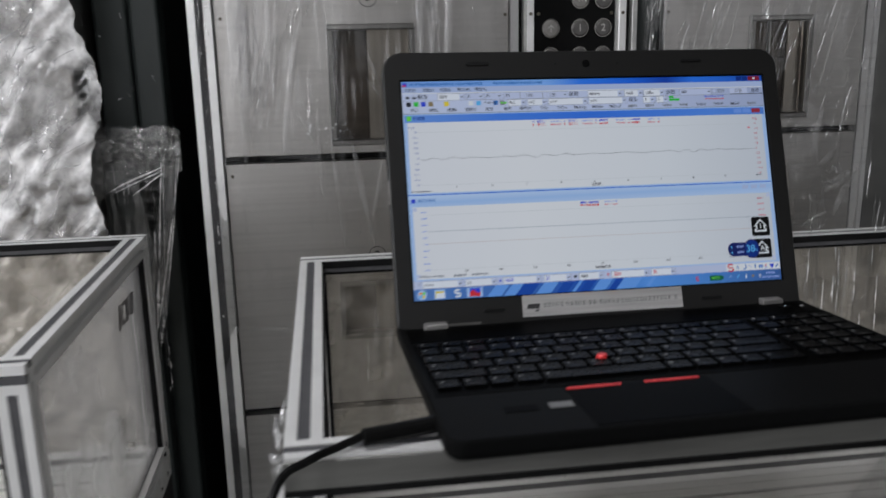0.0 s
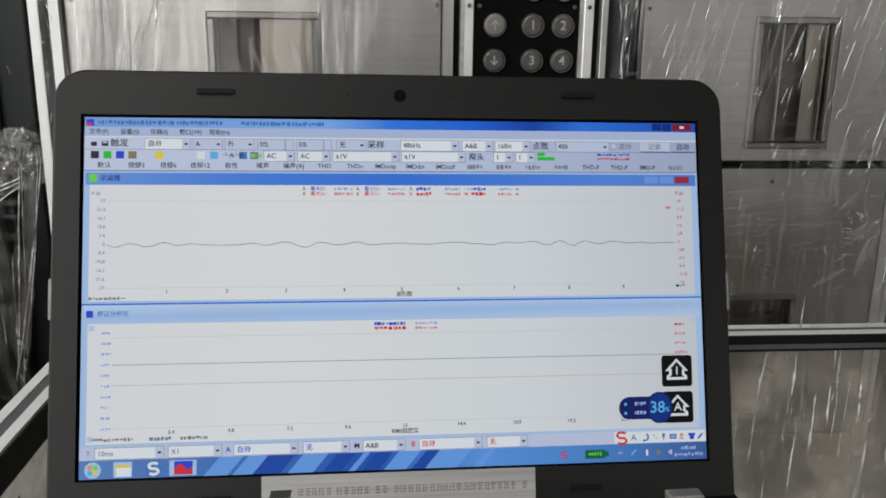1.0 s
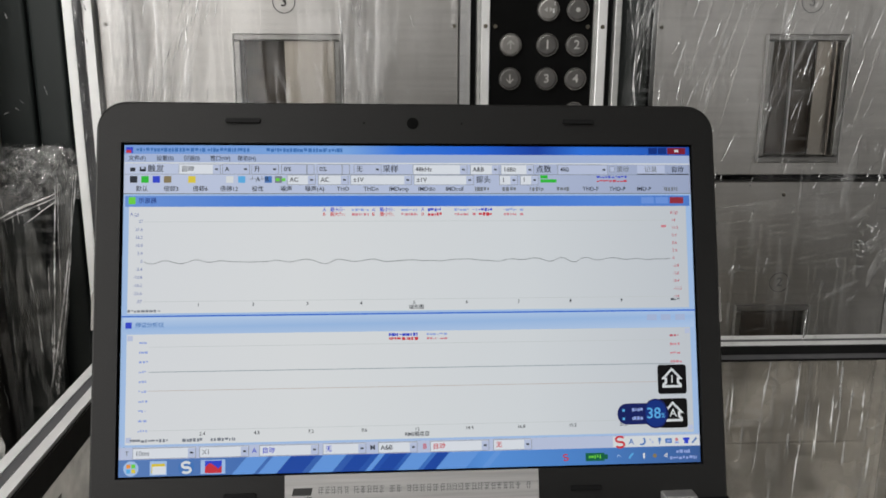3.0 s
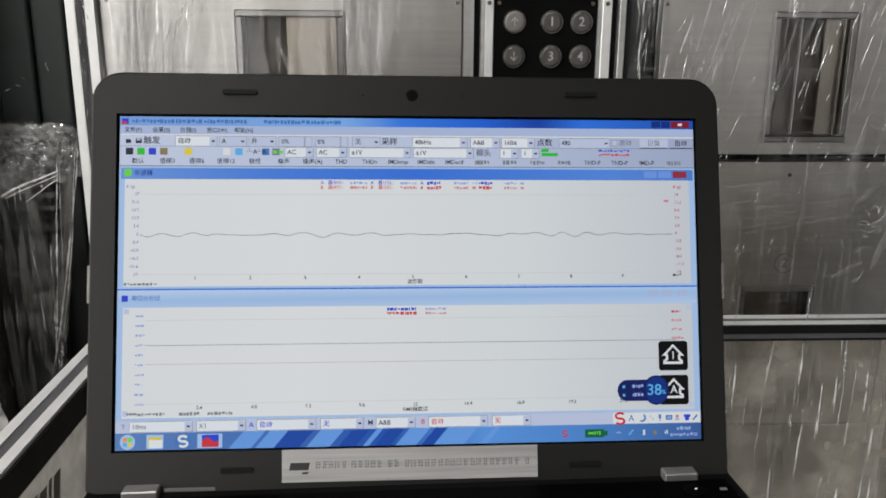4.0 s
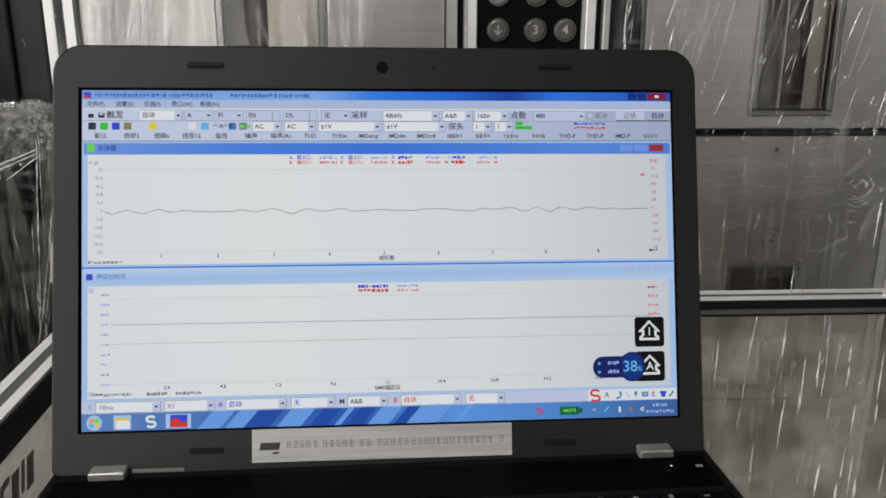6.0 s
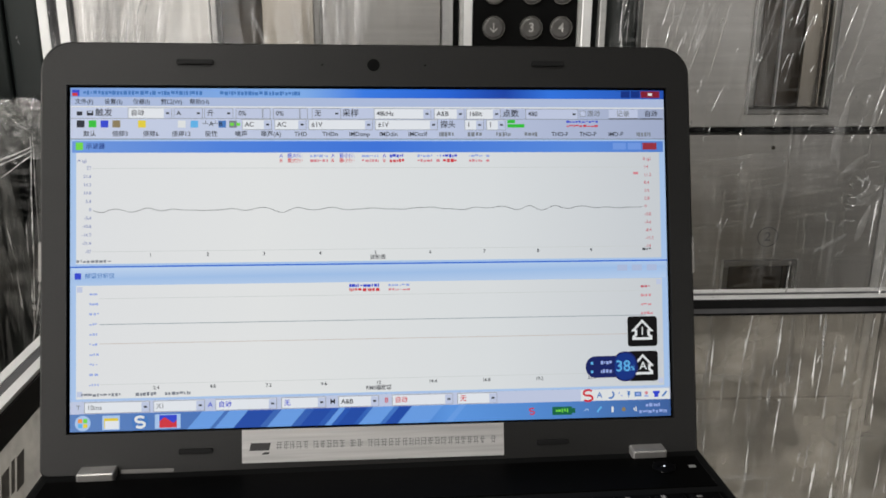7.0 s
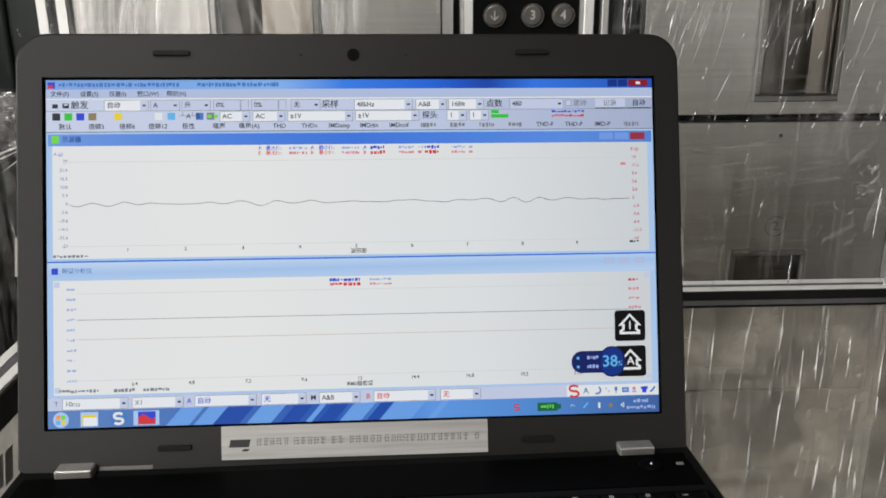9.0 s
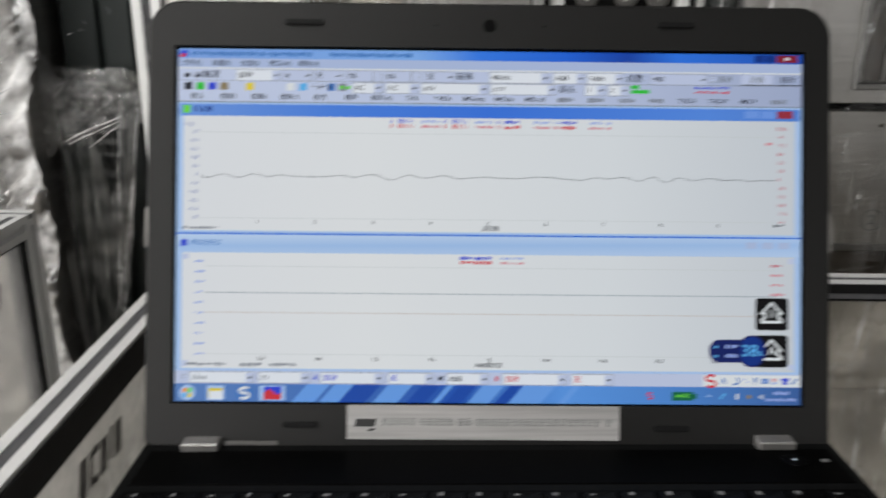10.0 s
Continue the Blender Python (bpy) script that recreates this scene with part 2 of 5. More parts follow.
def box(bm, x0, x1, y0, y1, z0, z1, bevel=0.0, seg=1):
    vs = [bm.verts.new(p) for p in ((x0, y0, z0), (x1, y0, z0), (x1, y1, z0), (x0, y1, z0), (x0, y0, z1), (x1, y0, z1), (x1, y1, z1), (x0, y1, z1))]
    fs = [bm.faces.new([vs[i] for i in f]) for f in ((3, 2, 1, 0), (4, 5, 6, 7), (0, 1, 5, 4), (1, 2, 6, 5), (2, 3, 7, 6), (3, 0, 4, 7))]
    if bevel:
        es = list({e for f in fs for e in f.edges})
        bmesh.ops.bevel(bm, geom=es, offset=bevel, segments=seg, profile=0.5, affect="EDGES")
    return bm


def boxm(*a, **k):
    return box(bmesh.new(), *a, **k)


def prism(bm, outline, lift):
    """outline: list of 3D points; lift: vector along which it is thickened."""
    lift = Vector(lift)
    a = [bm.verts.new(p) for p in outline]
    b = [bm.verts.new(Vector(p) + lift) for p in outline]
    bm.faces.new(a[::-1])
    bm.faces.new(b)
    for i in range(len(a)):
        j = (i + 1) % len(a)
        bm.faces.new((a[i], a[j], b[j], b[i]))
    bmesh.ops.recalc_face_normals(bm, faces=bm.faces[:])
    return bm


def rounded(x0, x1, z0, z1, r, n=6, corners=(1, 1, 1, 1)):
    """2D outline of a rectangle with rounded corners, counter-clockwise from the lower left."""
    pts = []
    for k, (cx, cz, a0) in enumerate(((x0, z0, 180), (x1, z0, 270), (x1, z1, 0), (x0, z1, 90))):
        rr = r * corners[k]
        if rr <= 0:
            pts.append((cx, cz))
            continue
        ox, oz = cx + rr * (1 if k in (0, 3) else -1), cz + rr * (1 if k in (0, 1) else -1)
        for i in range(n + 1):
            a = radians(a0 + 90 * i / n)
            pts.append((ox + rr * math.cos(a), oz + rr * math.sin(a)))
    return pts


def disc(bm, c, r, axis, h, n=28, dome=0.0):
    """Short cylinder with centre of its base at c, along axis ('y-' points at the viewer, 'z' up)."""
    rings = [(r, 0), (r, h - dome), (r * 0.94, h - dome * 0.5), (r * 0.8, h)] if dome else [(r, 0), (r, h * 0.8), (r * 0.96, h)]
    prev = None
    for rr, hh in rings:
        ring = []
        for i in range(n):
            a = 2 * math.pi * i / n
            p = (c[0] + rr * math.cos(a), c[1] - hh, c[2] + rr * math.sin(a)) if axis == "y-" else (c[0] + rr * math.cos(a), c[1] + rr * math.sin(a), c[2] + hh)
            ring.append(bm.verts.new(p))
        if prev:
            for i in range(n):
                bm.faces.new((prev[i], prev[(i + 1) % n], ring[(i + 1) % n], ring[i]))
        prev = ring
    bm.faces.new(prev)
    bmesh.ops.recalc_face_normals(bm, faces=bm.faces[:])
    return bm


def ring(bm, c, r0, r1, h, n=28):
    """Flat ring facing the viewer (towards -y)."""
    loops = []
    for rr, hh in ((r1, 0), (r1, h), (r0, h), (r0, 0)):
        loops.append([bm.verts.new((c[0] + rr * math.cos(2 * math.pi * i / n), c[1] - hh, c[2] + rr * math.sin(2 * math.pi * i / n))) for i in range(n)])
    for a, b in zip(loops, loops[1:]):
        for i in range(n):
            bm.faces.new((a[i], a[(i + 1) % n], b[(i + 1) % n], b[i]))
    bmesh.ops.recalc_face_normals(bm, faces=bm.faces[:])
    return bm


def tube(bm, pts, r, n=8):
    """Round cable through the points, smoothed."""
    P = [Vector(p) for p in pts]
    path = []
    for i in range(len(P) - 1):
        a, b, c, d = P[max(i - 1, 0)], P[i], P[i + 1], P[min(i + 2, len(P) - 1)]
        for k in range(6):
            t = k / 6
            path.append(0.5 * ((2 * b) + (c - a) * t + (2 * a - 5 * b + 4 * c - d) * t * t + (3 * b - a - 3 * c + d) * t ** 3))
    path.append(P[-1])
    prev = None
    for i, p in enumerate(path):
        d = (path[min(i + 1, len(path) - 1)] - path[max(i - 1, 0)]).normalized()
        s = d.orthogonal().normalized() if prev is None else (side - d * side.dot(d)).normalized()
        side = s
        u = d.cross(s)
        rg = [bm.verts.new(p + r * (math.cos(2 * math.pi * k / n) * s + math.sin(2 * math.pi * k / n) * u)) for k in range(n)]
        if prev:
            for k in range(n):
                bm.faces.new((prev[k], prev[(k + 1) % n], rg[(k + 1) % n], rg[k]))
        else:
            bm.faces.new(rg[::-1])
        prev = rg
    bm.faces.new(prev)
    bmesh.ops.recalc_face_normals(bm, faces=bm.faces[:])
    return bm


def lettering(body, size, align="LEFT"):
    """Mesh of a word in the built-in font, flat in its own xy plane."""
    cu = bpy.data.curves.new("word", "FONT")
    cu.body, cu.size, cu.align_x, cu.align_y = body, size, align, "CENTER"
    cu.resolution_u, cu.offset = 3, size * 0.012
    o = bpy.data.objects.new("word", cu)
    scene.collection.objects.link(o)
    dg = bpy.context.evaluated_depsgraph_get()
    dg.update()
    me = bpy.data.meshes.new_from_object(o.evaluated_get(dg))
    scene.collection.objects.unlink(o)
    bpy.data.objects.remove(o)
    return me


def write(bm, body, size, m, align="LEFT"):
    me = lettering(body, size, align)
    me.transform(m)
    bm.from_mesh(me)
    bpy.data.meshes.remove(me)
    return bm


FACING = Matrix.Rotation(radians(90), 4, "X")


def wall_word(bm, body, x, y, z, size):
    return write(bm, body, size, Matrix.Translation((x, y, z)) @ FACING, "CENTER")


# T-slot aluminium bar: square section with a groove in each face
def slotted(bm, axis, a, b, c0, c1, w=0.025):
    """axis 'x','y','z'; runs from a to b, with its section's centre at (c0, c1) in the other two axes, in their order."""
    h, g, d = w / 2, w * 0.17, w * 0.24
    sec = []
    for k in range(4):
        for p, q in ((-h, -h), (-g, -h), (-g, -h + d), (g, -h + d), (g, -h)):
            for _ in range(k):
                p, q = -q, p
            sec.append((c0 + p, c1 + q))
    def at(t, p):
        return {"x": (t, p[0], p[1]), "y": (p[0], t, p[1]), "z": (p[0], p[1], t)}[axis]
    lo, hi = [bm.verts.new(at(a, p)) for p in sec], [bm.verts.new(at(b, p)) for p in sec]
    bm.faces.new(lo)
    bm.faces.new(hi[::-1])
    for i in range(len(sec)):
        j = (i + 1) % len(sec)
        bm.faces.new((lo[i], lo[j], hi[j], hi[i]))
    bmesh.ops.recalc_face_normals(bm, faces=bm.faces[:])
    return bm


# ---------------------------------------------------------------- room
FLOOR_Z = -1.03
tagged(put(boxm(-4.5, 4.5, -4.5, 3.5, FLOOR_Z - 0.1, FLOOR_Z), "floor", CONCRETE), "grey concrete workshop floor", "floor", kind="structure")
# Unseen ceiling, darkened so the lid's right side reflects less.
tagged(put(boxm(-4.5, 4.5, -4.5, 3.5, 2.3, 2.4), "ceiling", CEILING_DARK), "unseen workshop ceiling, darkened for the laptop's reflections", "ceiling", kind="structure")
tagged(put(boxm(-4.5, 4.5, 3.5, 3.6, FLOOR_Z, 2.3), "wall_north", PLASTER), "plain grey painted workshop wall", "wall", kind="structure")
bm = bmesh.new()
for a, b, c, d in ((-4.5, -2.9, FLOOR_Z, 2.3), (-0.9, 1.7, FLOOR_Z, 2.3), (3.7, 4.5, FLOOR_Z, 2.3), (-2.9, -0.9, FLOOR_Z, -0.1), (-2.9, -0.9, 1.6, 2.3), (1.7, 3.7, FLOOR_Z, -0.1), (1.7, 3.7, 1.6, 2.3)):
    box(bm, a, b, -4.6, -4.5, c, d)
tagged(put(bm, "wall_south", PLASTER), "plain grey painted workshop wall with two added windows", "wall", kind="structure")
# unseen windows, added to go with the window lamps
for k, wx in enumerate((-1.9, 2.7)):
    w = thing("window_%d" % (k + 1), "unseen white framed window added for its light", "window", kind="structure")
    bm = bmesh.new()
    for a, b, c, d in ((-1.0, 1.0, -0.85, -0.79), (-1.0, 1.0, 0.79, 0.85), (-1.0, -0.94, -0.79, 0.79), (0.94, 1.0, -0.79, 0.79), (-0.03, 0.03, -0.79, 0.79)):
        box(bm, wx + a, wx + b, -4.59, -4.51, 0.75 + c, 0.75 + d)
    part("window_frame", bm, WHITE_PL, w)
    part("window_pane", boxm(wx - 0.94, wx + 0.94, -4.555, -4.549, -0.04, 1.54), ACRYLIC, w)
bm = bmesh.new()
for a, b, c, d in ((-4.5, -2.0, FLOOR_Z, 2.3), (0.0, 3.5, FLOOR_Z, 2.3), (-2.0, 0.0, FLOOR_Z, -0.1), (-2.0, 0.0, 1.6, 2.3)):
    box(bm, -4.6, -4.5, a, b, c, d)
tagged(put(bm, "wall_west", PLASTER), "plain grey painted workshop wall with an added window", "wall", kind="structure")
w = thing("window_3", "unseen white framed window added for its light", "window", kind="structure")
bm = bmesh.new()
for a, b, c, d in ((-1.0, 1.0, -0.85, -0.79), (-1.0, 1.0, 0.79, 0.85), (-1.0, -0.94, -0.79, 0.79), (0.94, 1.0, -0.79, 0.79), (-0.03, 0.03, -0.79, 0.79)):
    box(bm, -4.59, -4.51, -1.0 + a, -1.0 + b, 0.75 + c, 0.75 + d)
part("window_frame", bm, WHITE_PL, w)
part("window_pane", boxm(-4.555, -4.549, -1.94, -0.06, -0.04, 1.54), ACRYLIC, w)
tagged(put(boxm(4.5, 4.6, -4.5, 3.5, FLOOR_Z, 2.3), "wall_east", PLASTER), "plain grey painted workshop wall", "wall", kind="structure")
# unseen fixtures, added to go with the tube lamps
for lx, ly, lz in LAMPS:
    f = thing("ceiling_light", "unseen white ceiling light with a long tube, added for its light", "light", "ceiling lights", at=pose(lx, ly, lz))
    part("housing", boxm(-0.62, 0.62, -0.1, 0.1, 0.0, 0.1, bevel=0.006), WHITE_PL, f)
    part("tube", boxm(-0.6, 0.6, -0.013, 0.013, -0.03, -0.002, bevel=0.006), TUBE, f)


# ---------------------------------------------------------------- lift trainer wall
WY = 0.722          # front face of the steel panels
trainer = thing("lift_trainer", "tall stainless steel lift training rig wrapped in clear film", "training rig")


def panel(x0, x1, z0, z1, holes=()):
    """Steel sheet 2 cm thick with rectangular openings, as one mesh of strips."""
    bm = bmesh.new()
    xs = sorted({x0, x1, *[h[0] for h in holes], *[h[1] for h in holes]})
    zs = sorted({z0, z1, *[h[2] for h in holes], *[h[3] for h in holes]})
    def gone(i, j):
        if i < 0 or j < 0 or i >= len(xs) - 1 or j >= len(zs) - 1:
            return True
        cx, cz = (xs[i] + xs[i + 1]) / 2, (zs[j] + zs[j + 1]) / 2
        return any(h[0] < cx < h[1] and h[2] < cz < h[3] for h in holes)
    V = {}
    def v(i, j, k):
        if (i, j, k) not in V:
            V[i, j, k] = bm.verts.new((xs[i], WY + 0.02 * k, zs[j]))
        return V[i, j, k]
    for i in range(len(xs) - 1):
        for j in range(len(zs) - 1):
            if gone(i, j):
                continue
            bm.faces.new((v(i, j, 0), v(i + 1, j, 0), v(i + 1, j + 1, 0), v(i, j + 1, 0)))
            bm.faces.new((v(i, j, 1), v(i, j + 1, 1), v(i + 1, j + 1, 1), v(i + 1, j, 1)))
            for di, dj, (p, q) in ((-1, 0, ((i, j), (i, j + 1))), (1, 0, ((i + 1, j + 1), (i + 1, j))), (0, -1, ((i + 1, j), (i, j))), (0, 1, ((i, j + 1), (i + 1, j + 1)))):
                if gone(i + di, j + dj):
                    bm.faces.new((v(*p, 0), v(*q, 0), v(*q, 1), v(*p, 1)))
    bmesh.ops.recalc_face_normals(bm, faces=bm.faces[:])
    edge = [e for e in bm.edges if len(e.link_faces) == 2 and e.calc_face_angle() > 1 and all(abs(w.co.y - WY) < 1e-5 for w in e.verts)]
    bmesh.ops.bevel(bm, geom=edge, offset=0.0012, segments=2, profile=0.5, affect="EDGES")
    return bm


LD, RD = (-0.217, -0.093, 0.124, 0.302), (0.508, 0.606, 0.146, 0.305)
LD2, RD2 = (-0.217, -0.093, -0.215, -0.128), (0.497, 0.590, -0.150, -0.084)
L_GAP, R_GAP, L_GAP2, R_GAP2 = 0.096, 0.114, -0.350, -0.300
part("steel_panel", panel(-0.402, 0.074, L_GAP + 0.006, 1.1, [LD]), STEEL, trainer)
part("steel_panel", panel(-0.402, 0.074, L_GAP2 + 0.006, L_GAP - 0.006, [LD2]), STEEL, trainer)
part("steel_panel", panel(-0.402, 0.074, -0.98, L_GAP2 - 0.006), STEEL, trainer)
part("steel_panel", panel(0.345, 0.715, R_GAP + 0.005, 1.1, [RD]), STEEL, trainer)
part("steel_panel", panel(0.345, 0.715, R_GAP2 + 0.0015, R_GAP - 0.005, [RD2]), STEEL, trainer)
part("steel_panel", panel(0.345, 0.715, -0.98, R_GAP2 - 0.0015), STEEL, trainer)
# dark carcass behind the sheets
part("carcass", boxm(-0.438, 0.76, WY + 0.16, WY + 0.55, FLOOR_Z, 1.1), VOID, trainer, "black carcass")
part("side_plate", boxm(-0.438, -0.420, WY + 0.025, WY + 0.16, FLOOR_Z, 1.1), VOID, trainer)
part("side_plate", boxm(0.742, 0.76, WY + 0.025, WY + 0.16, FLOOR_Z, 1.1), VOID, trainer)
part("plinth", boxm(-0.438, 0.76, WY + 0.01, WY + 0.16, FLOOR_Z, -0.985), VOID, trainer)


def lift_door(x0, x1, z0, z1, leaf_from, leaf_to, line=None):
    """Raised trim round an opening, a leaf coloured like its dark reflection, and the steel leaves."""
    d = thing("lift_door", "small lift door in a raised steel frame, one leaf dark with reflection", "door", "lift doors")
    w = 0.009
    bm = bmesh.new()
    for a, b, c, e in ((x0 - w, x1 + w, z1, z1 + w), (x0 - w, x1 + w, z0 - w, z0), (x0 - w, x0, z0, z1), (x1, x1 + w, z0, z1)):
        box(bm, a, b, WY - 0.006, WY + 0.012, c, e, bevel=0.0016, seg=2)
    trim = part("door_trim", bm, TRIM, d)
    # Thin bright strips draw the highlight along the trim's outer edges.
    for a, b in ((x0 - w - 0.0012, x0 - w + 0.0003), (x1 + w - 0.0003, x1 + w + 0.0012)):
        part("trim_highlight", boxm(a, b, WY - 0.0075, WY - 0.0005, z0 - w, z1 + w, bevel=0.0004), ALU, trim)
    # Dark leaf: the brown stands in for the dark surroundings it mirrors.
    bm = bmesh.new()
    box(bm, x0 - 0.01, x1 + 0.01, WY + 0.034, WY + 0.040, z0 - 0.01, z1 + 0.01)
    box(bm, x0 - 0.01, x0 - 0.006, WY + 0.021, WY + 0.034, z0 - 0.01, z1 + 0.01)
    box(bm, x1 + 0.006, x1 + 0.01, WY + 0.021, WY + 0.034, z0 - 0.01, z1 + 0.01)
    box(bm, x0 - 0.006, x1 + 0.006, WY + 0.021, WY + 0.034, z0 - 0.01, z0 - 0.006)
    part("dark_leaf", bm, DARK_LEAF, d, "dark brown leaf, its reflection put into the colour")
    part("door_leaf", boxm(leaf_from, leaf_to, WY + 0.014, WY + 0.019, z0 - 0.004, z1 + 0.004, bevel=0.0008), LEAF, d)
    if line:
        part("door_leaf", boxm(line - 0.0012, line + 0.0012, WY + 0.013, WY + 0.02, z0 - 0.004, z1 + 0.004, bevel=0.0004), ALU, d, "bright edge of the far leaf")
    return d


DARK_LEAF = textured(mat("dark_leaf_steel", metal=0.15), (0.050, 0.039, 0.028), (0.115, 0.090, 0.064), (6, 6, 60), 5, 0.35, 0.5, 0.04)
lift_door(*LD, -0.162, LD[1] + 0.005)
lift_door(*RD, 0.578, RD[1] + 0.005, 0.545)
lift_door(*LD2, -0.162, LD2[1] + 0.005)
lift_door(*RD2, RD2[1] + 0.001, RD2[1] + 0.005)

# floor numbers in thin black circles
for word, cx, cz in (("3", -0.158, 0.352), ("3", 0.558, 0.357), ("2", -0.158, -0.075), ("2", 0.552, -0.041)):
    bm = bmesh.new()
    ring(bm, (cx, WY - 0.0002, cz), 0.0140, 0.0152, 0.0003)
    wall_word(bm, word, cx, WY - 0.0005, cz, 0.019)
    part("floor_number", bm, INK if cx < 0 else GREY_INK, trainer)

# uprights and the call column
bm = slotted(bmesh.new(), "z", FLOOR_Z, 1.1, -0.4225, WY + 0.004, 0.037)
up = part("upright", bm, ALU, trainer)
# dark fill painting the shade in the upright's groove
part("slot_shade", boxm(-0.4285, -0.4165, WY - 0.0138, WY - 0.0058, FLOOR_Z, 1.1), SLOT, up)
bm = slotted(bmesh.new(), "z", FLOOR_Z, 1.1, 0.729, WY + 0.012, 0.025)
part("upright", bm, ALU, trainer)
for x0, x1, m_, y0 in ((0.0755, 0.090, ALU, WY - 0.004), (0.090, 0.099, RUBBER, WY + 0.012), (0.099, 0.1045, ALU_DULL, WY - 0.002), (0.1045, 0.116, ALU, WY - 0.006),
                       (0.256, 0.262, ALU_DULL, WY - 0.002), (0.262, 0.275, ALU, WY - 0.006), (0.275, 0.286, RUBBER, WY + 0.012), (0.286, 0.295, ALU_DULL, WY - 0.004)):
    part("column_trim", boxm(x0, x1, y0, WY + 0.04, -0.98, 1.1, bevel=0.001), m_, trainer)
part("column_recess", boxm(0.295, 0.344, WY + 0.03, WY + 0.05, -0.98, 1.1), DARK, trainer)
plate = part("button_plate", boxm(0.1165, 0.2555, WY - 0.004, WY + 0.03, -0.10, 0.75, bevel=0.001), BLACK_GLOSS, trainer, "glossy black call button plate")
COLS = (0.144, 0.194, 0.234)


def arrow(bm, x, y, z, up):
    s = 1 if up else -1
    box(bm, x - 0.0007, x + 0.0007, y - 0.0004, y, z - 0.006, z + 0.006)
    for k in (-1, 1):
        prism(bm, [(x, y, z + s * 0.0065), (x + k * 0.0048, y, z + s * 0.0015), (x + k * 0.0048, y, z - s * 0.0005), (x, y, z + s * 0.0043)], (0, -0.0004, 0))


for row, z in enumerate((0.390, 0.344, 0.298, 0.253, 0.207)):
    for col, x in enumerate(COLS):
        if (row, col) in ((0, 0), (1, 0), (4, 0), (4, 1)):
            continue
        mark = {(1, 1): "<>", (2, 0): "up", (2, 1): "1", (2, 2): "2", (3, 0): "down", (3, 1): "3", (3, 2): "4"}.get((row, col), "")
        b = thing("call_button", "round lift call button with a polished steel ring", "button", "call buttons")
        part("button_ring", ring(bmesh.new(), (x, WY - 0.004, z), 0.0138, 0.0152, 0.0036), CHROME, b)
        part("button_cap", disc(bmesh.new(), (x, WY - 0.004, z), 0.0137, "y-", 0.005, dome=0.0018), BUTTON_LIT if mark == "up" or row == 1 and col == 1 else BUTTON, b)
        bm = bmesh.new()
        yf = WY - 0.0092
        if mark in ("up", "down"):
            arrow(bm, x, yf, z, mark == "up")
        elif mark == "<>":
            for k in (-1, 1):
                prism(bm, [(x + k * 0.006, yf, z), (x + k * 0.0015, yf, z + 0.0035), (x + k * 0.0015, yf, z - 0.0035)], (0, -0.0004, 0))
        elif mark:
            wall_word(bm, mark, x, yf, z, 0.0165)
        else:
            disc(bm, (x, yf, z), 0.003, "y-", 0.0004)
        part("button_mark", bm, ENGRAVE, b)

for x, z in ((-0.392, 0.322), (0.068, 0.322), (0.110, 0.322), (0.1235, 0.322), (0.249, 0.322), (0.2685, 0.322), (0.351, 0.322), (-0.07, 0.085), (0.545, 0.090), (-0.392, 0.07), (0.351, -0.25), (0.351, 0.07)):
    part("screw", disc(bmesh.new(), (x, WY - (0.006 if 0.1 < x < 0.12 or 0.26 < x < 0.27 else 0.004 if 0.12 < x < 0.26 else 0.0), z), 0.0028, "y-", 0.0018, 14, dome=0.0009), SCREW, trainer)


# ---------------------------------------------------------------- cases of clear acrylic on slotted aluminium frames
TOP, LOW = 0.030, -0.275


def bar(parent, axis, a, b, c0, c1, w=0.025):
    r = part("frame_bar", slotted(bmesh.new(), axis, a, b, c0, c1, w), ALU, parent)
    h = w * 0.16
    d = w * 0.26
    # dark fill in the grooves, in place of their own shade
    bm = bmesh.new()
    if axis == "x":
        box(bm, a, b, c0 - h, c0 + h, c1 + d + 0.0002, c1 + w / 2 - 0.0006)
        box(bm, a, b, c0 - w / 2 + 0.0006, c0 - d - 0.0002, c1 - h, c1 + h)
    elif axis == "y":
        box(bm, c0 - h, c0 + h, a, b, c1 + d + 0.0002, c1 + w / 2 - 0.0006)
    else:
        box(bm, c0 - h, c0 + h, c1 - w / 2 + 0.0006, c1 - d - 0.0002, a, b)
    part("slot_shade", bm, SLOT, r)
    return r


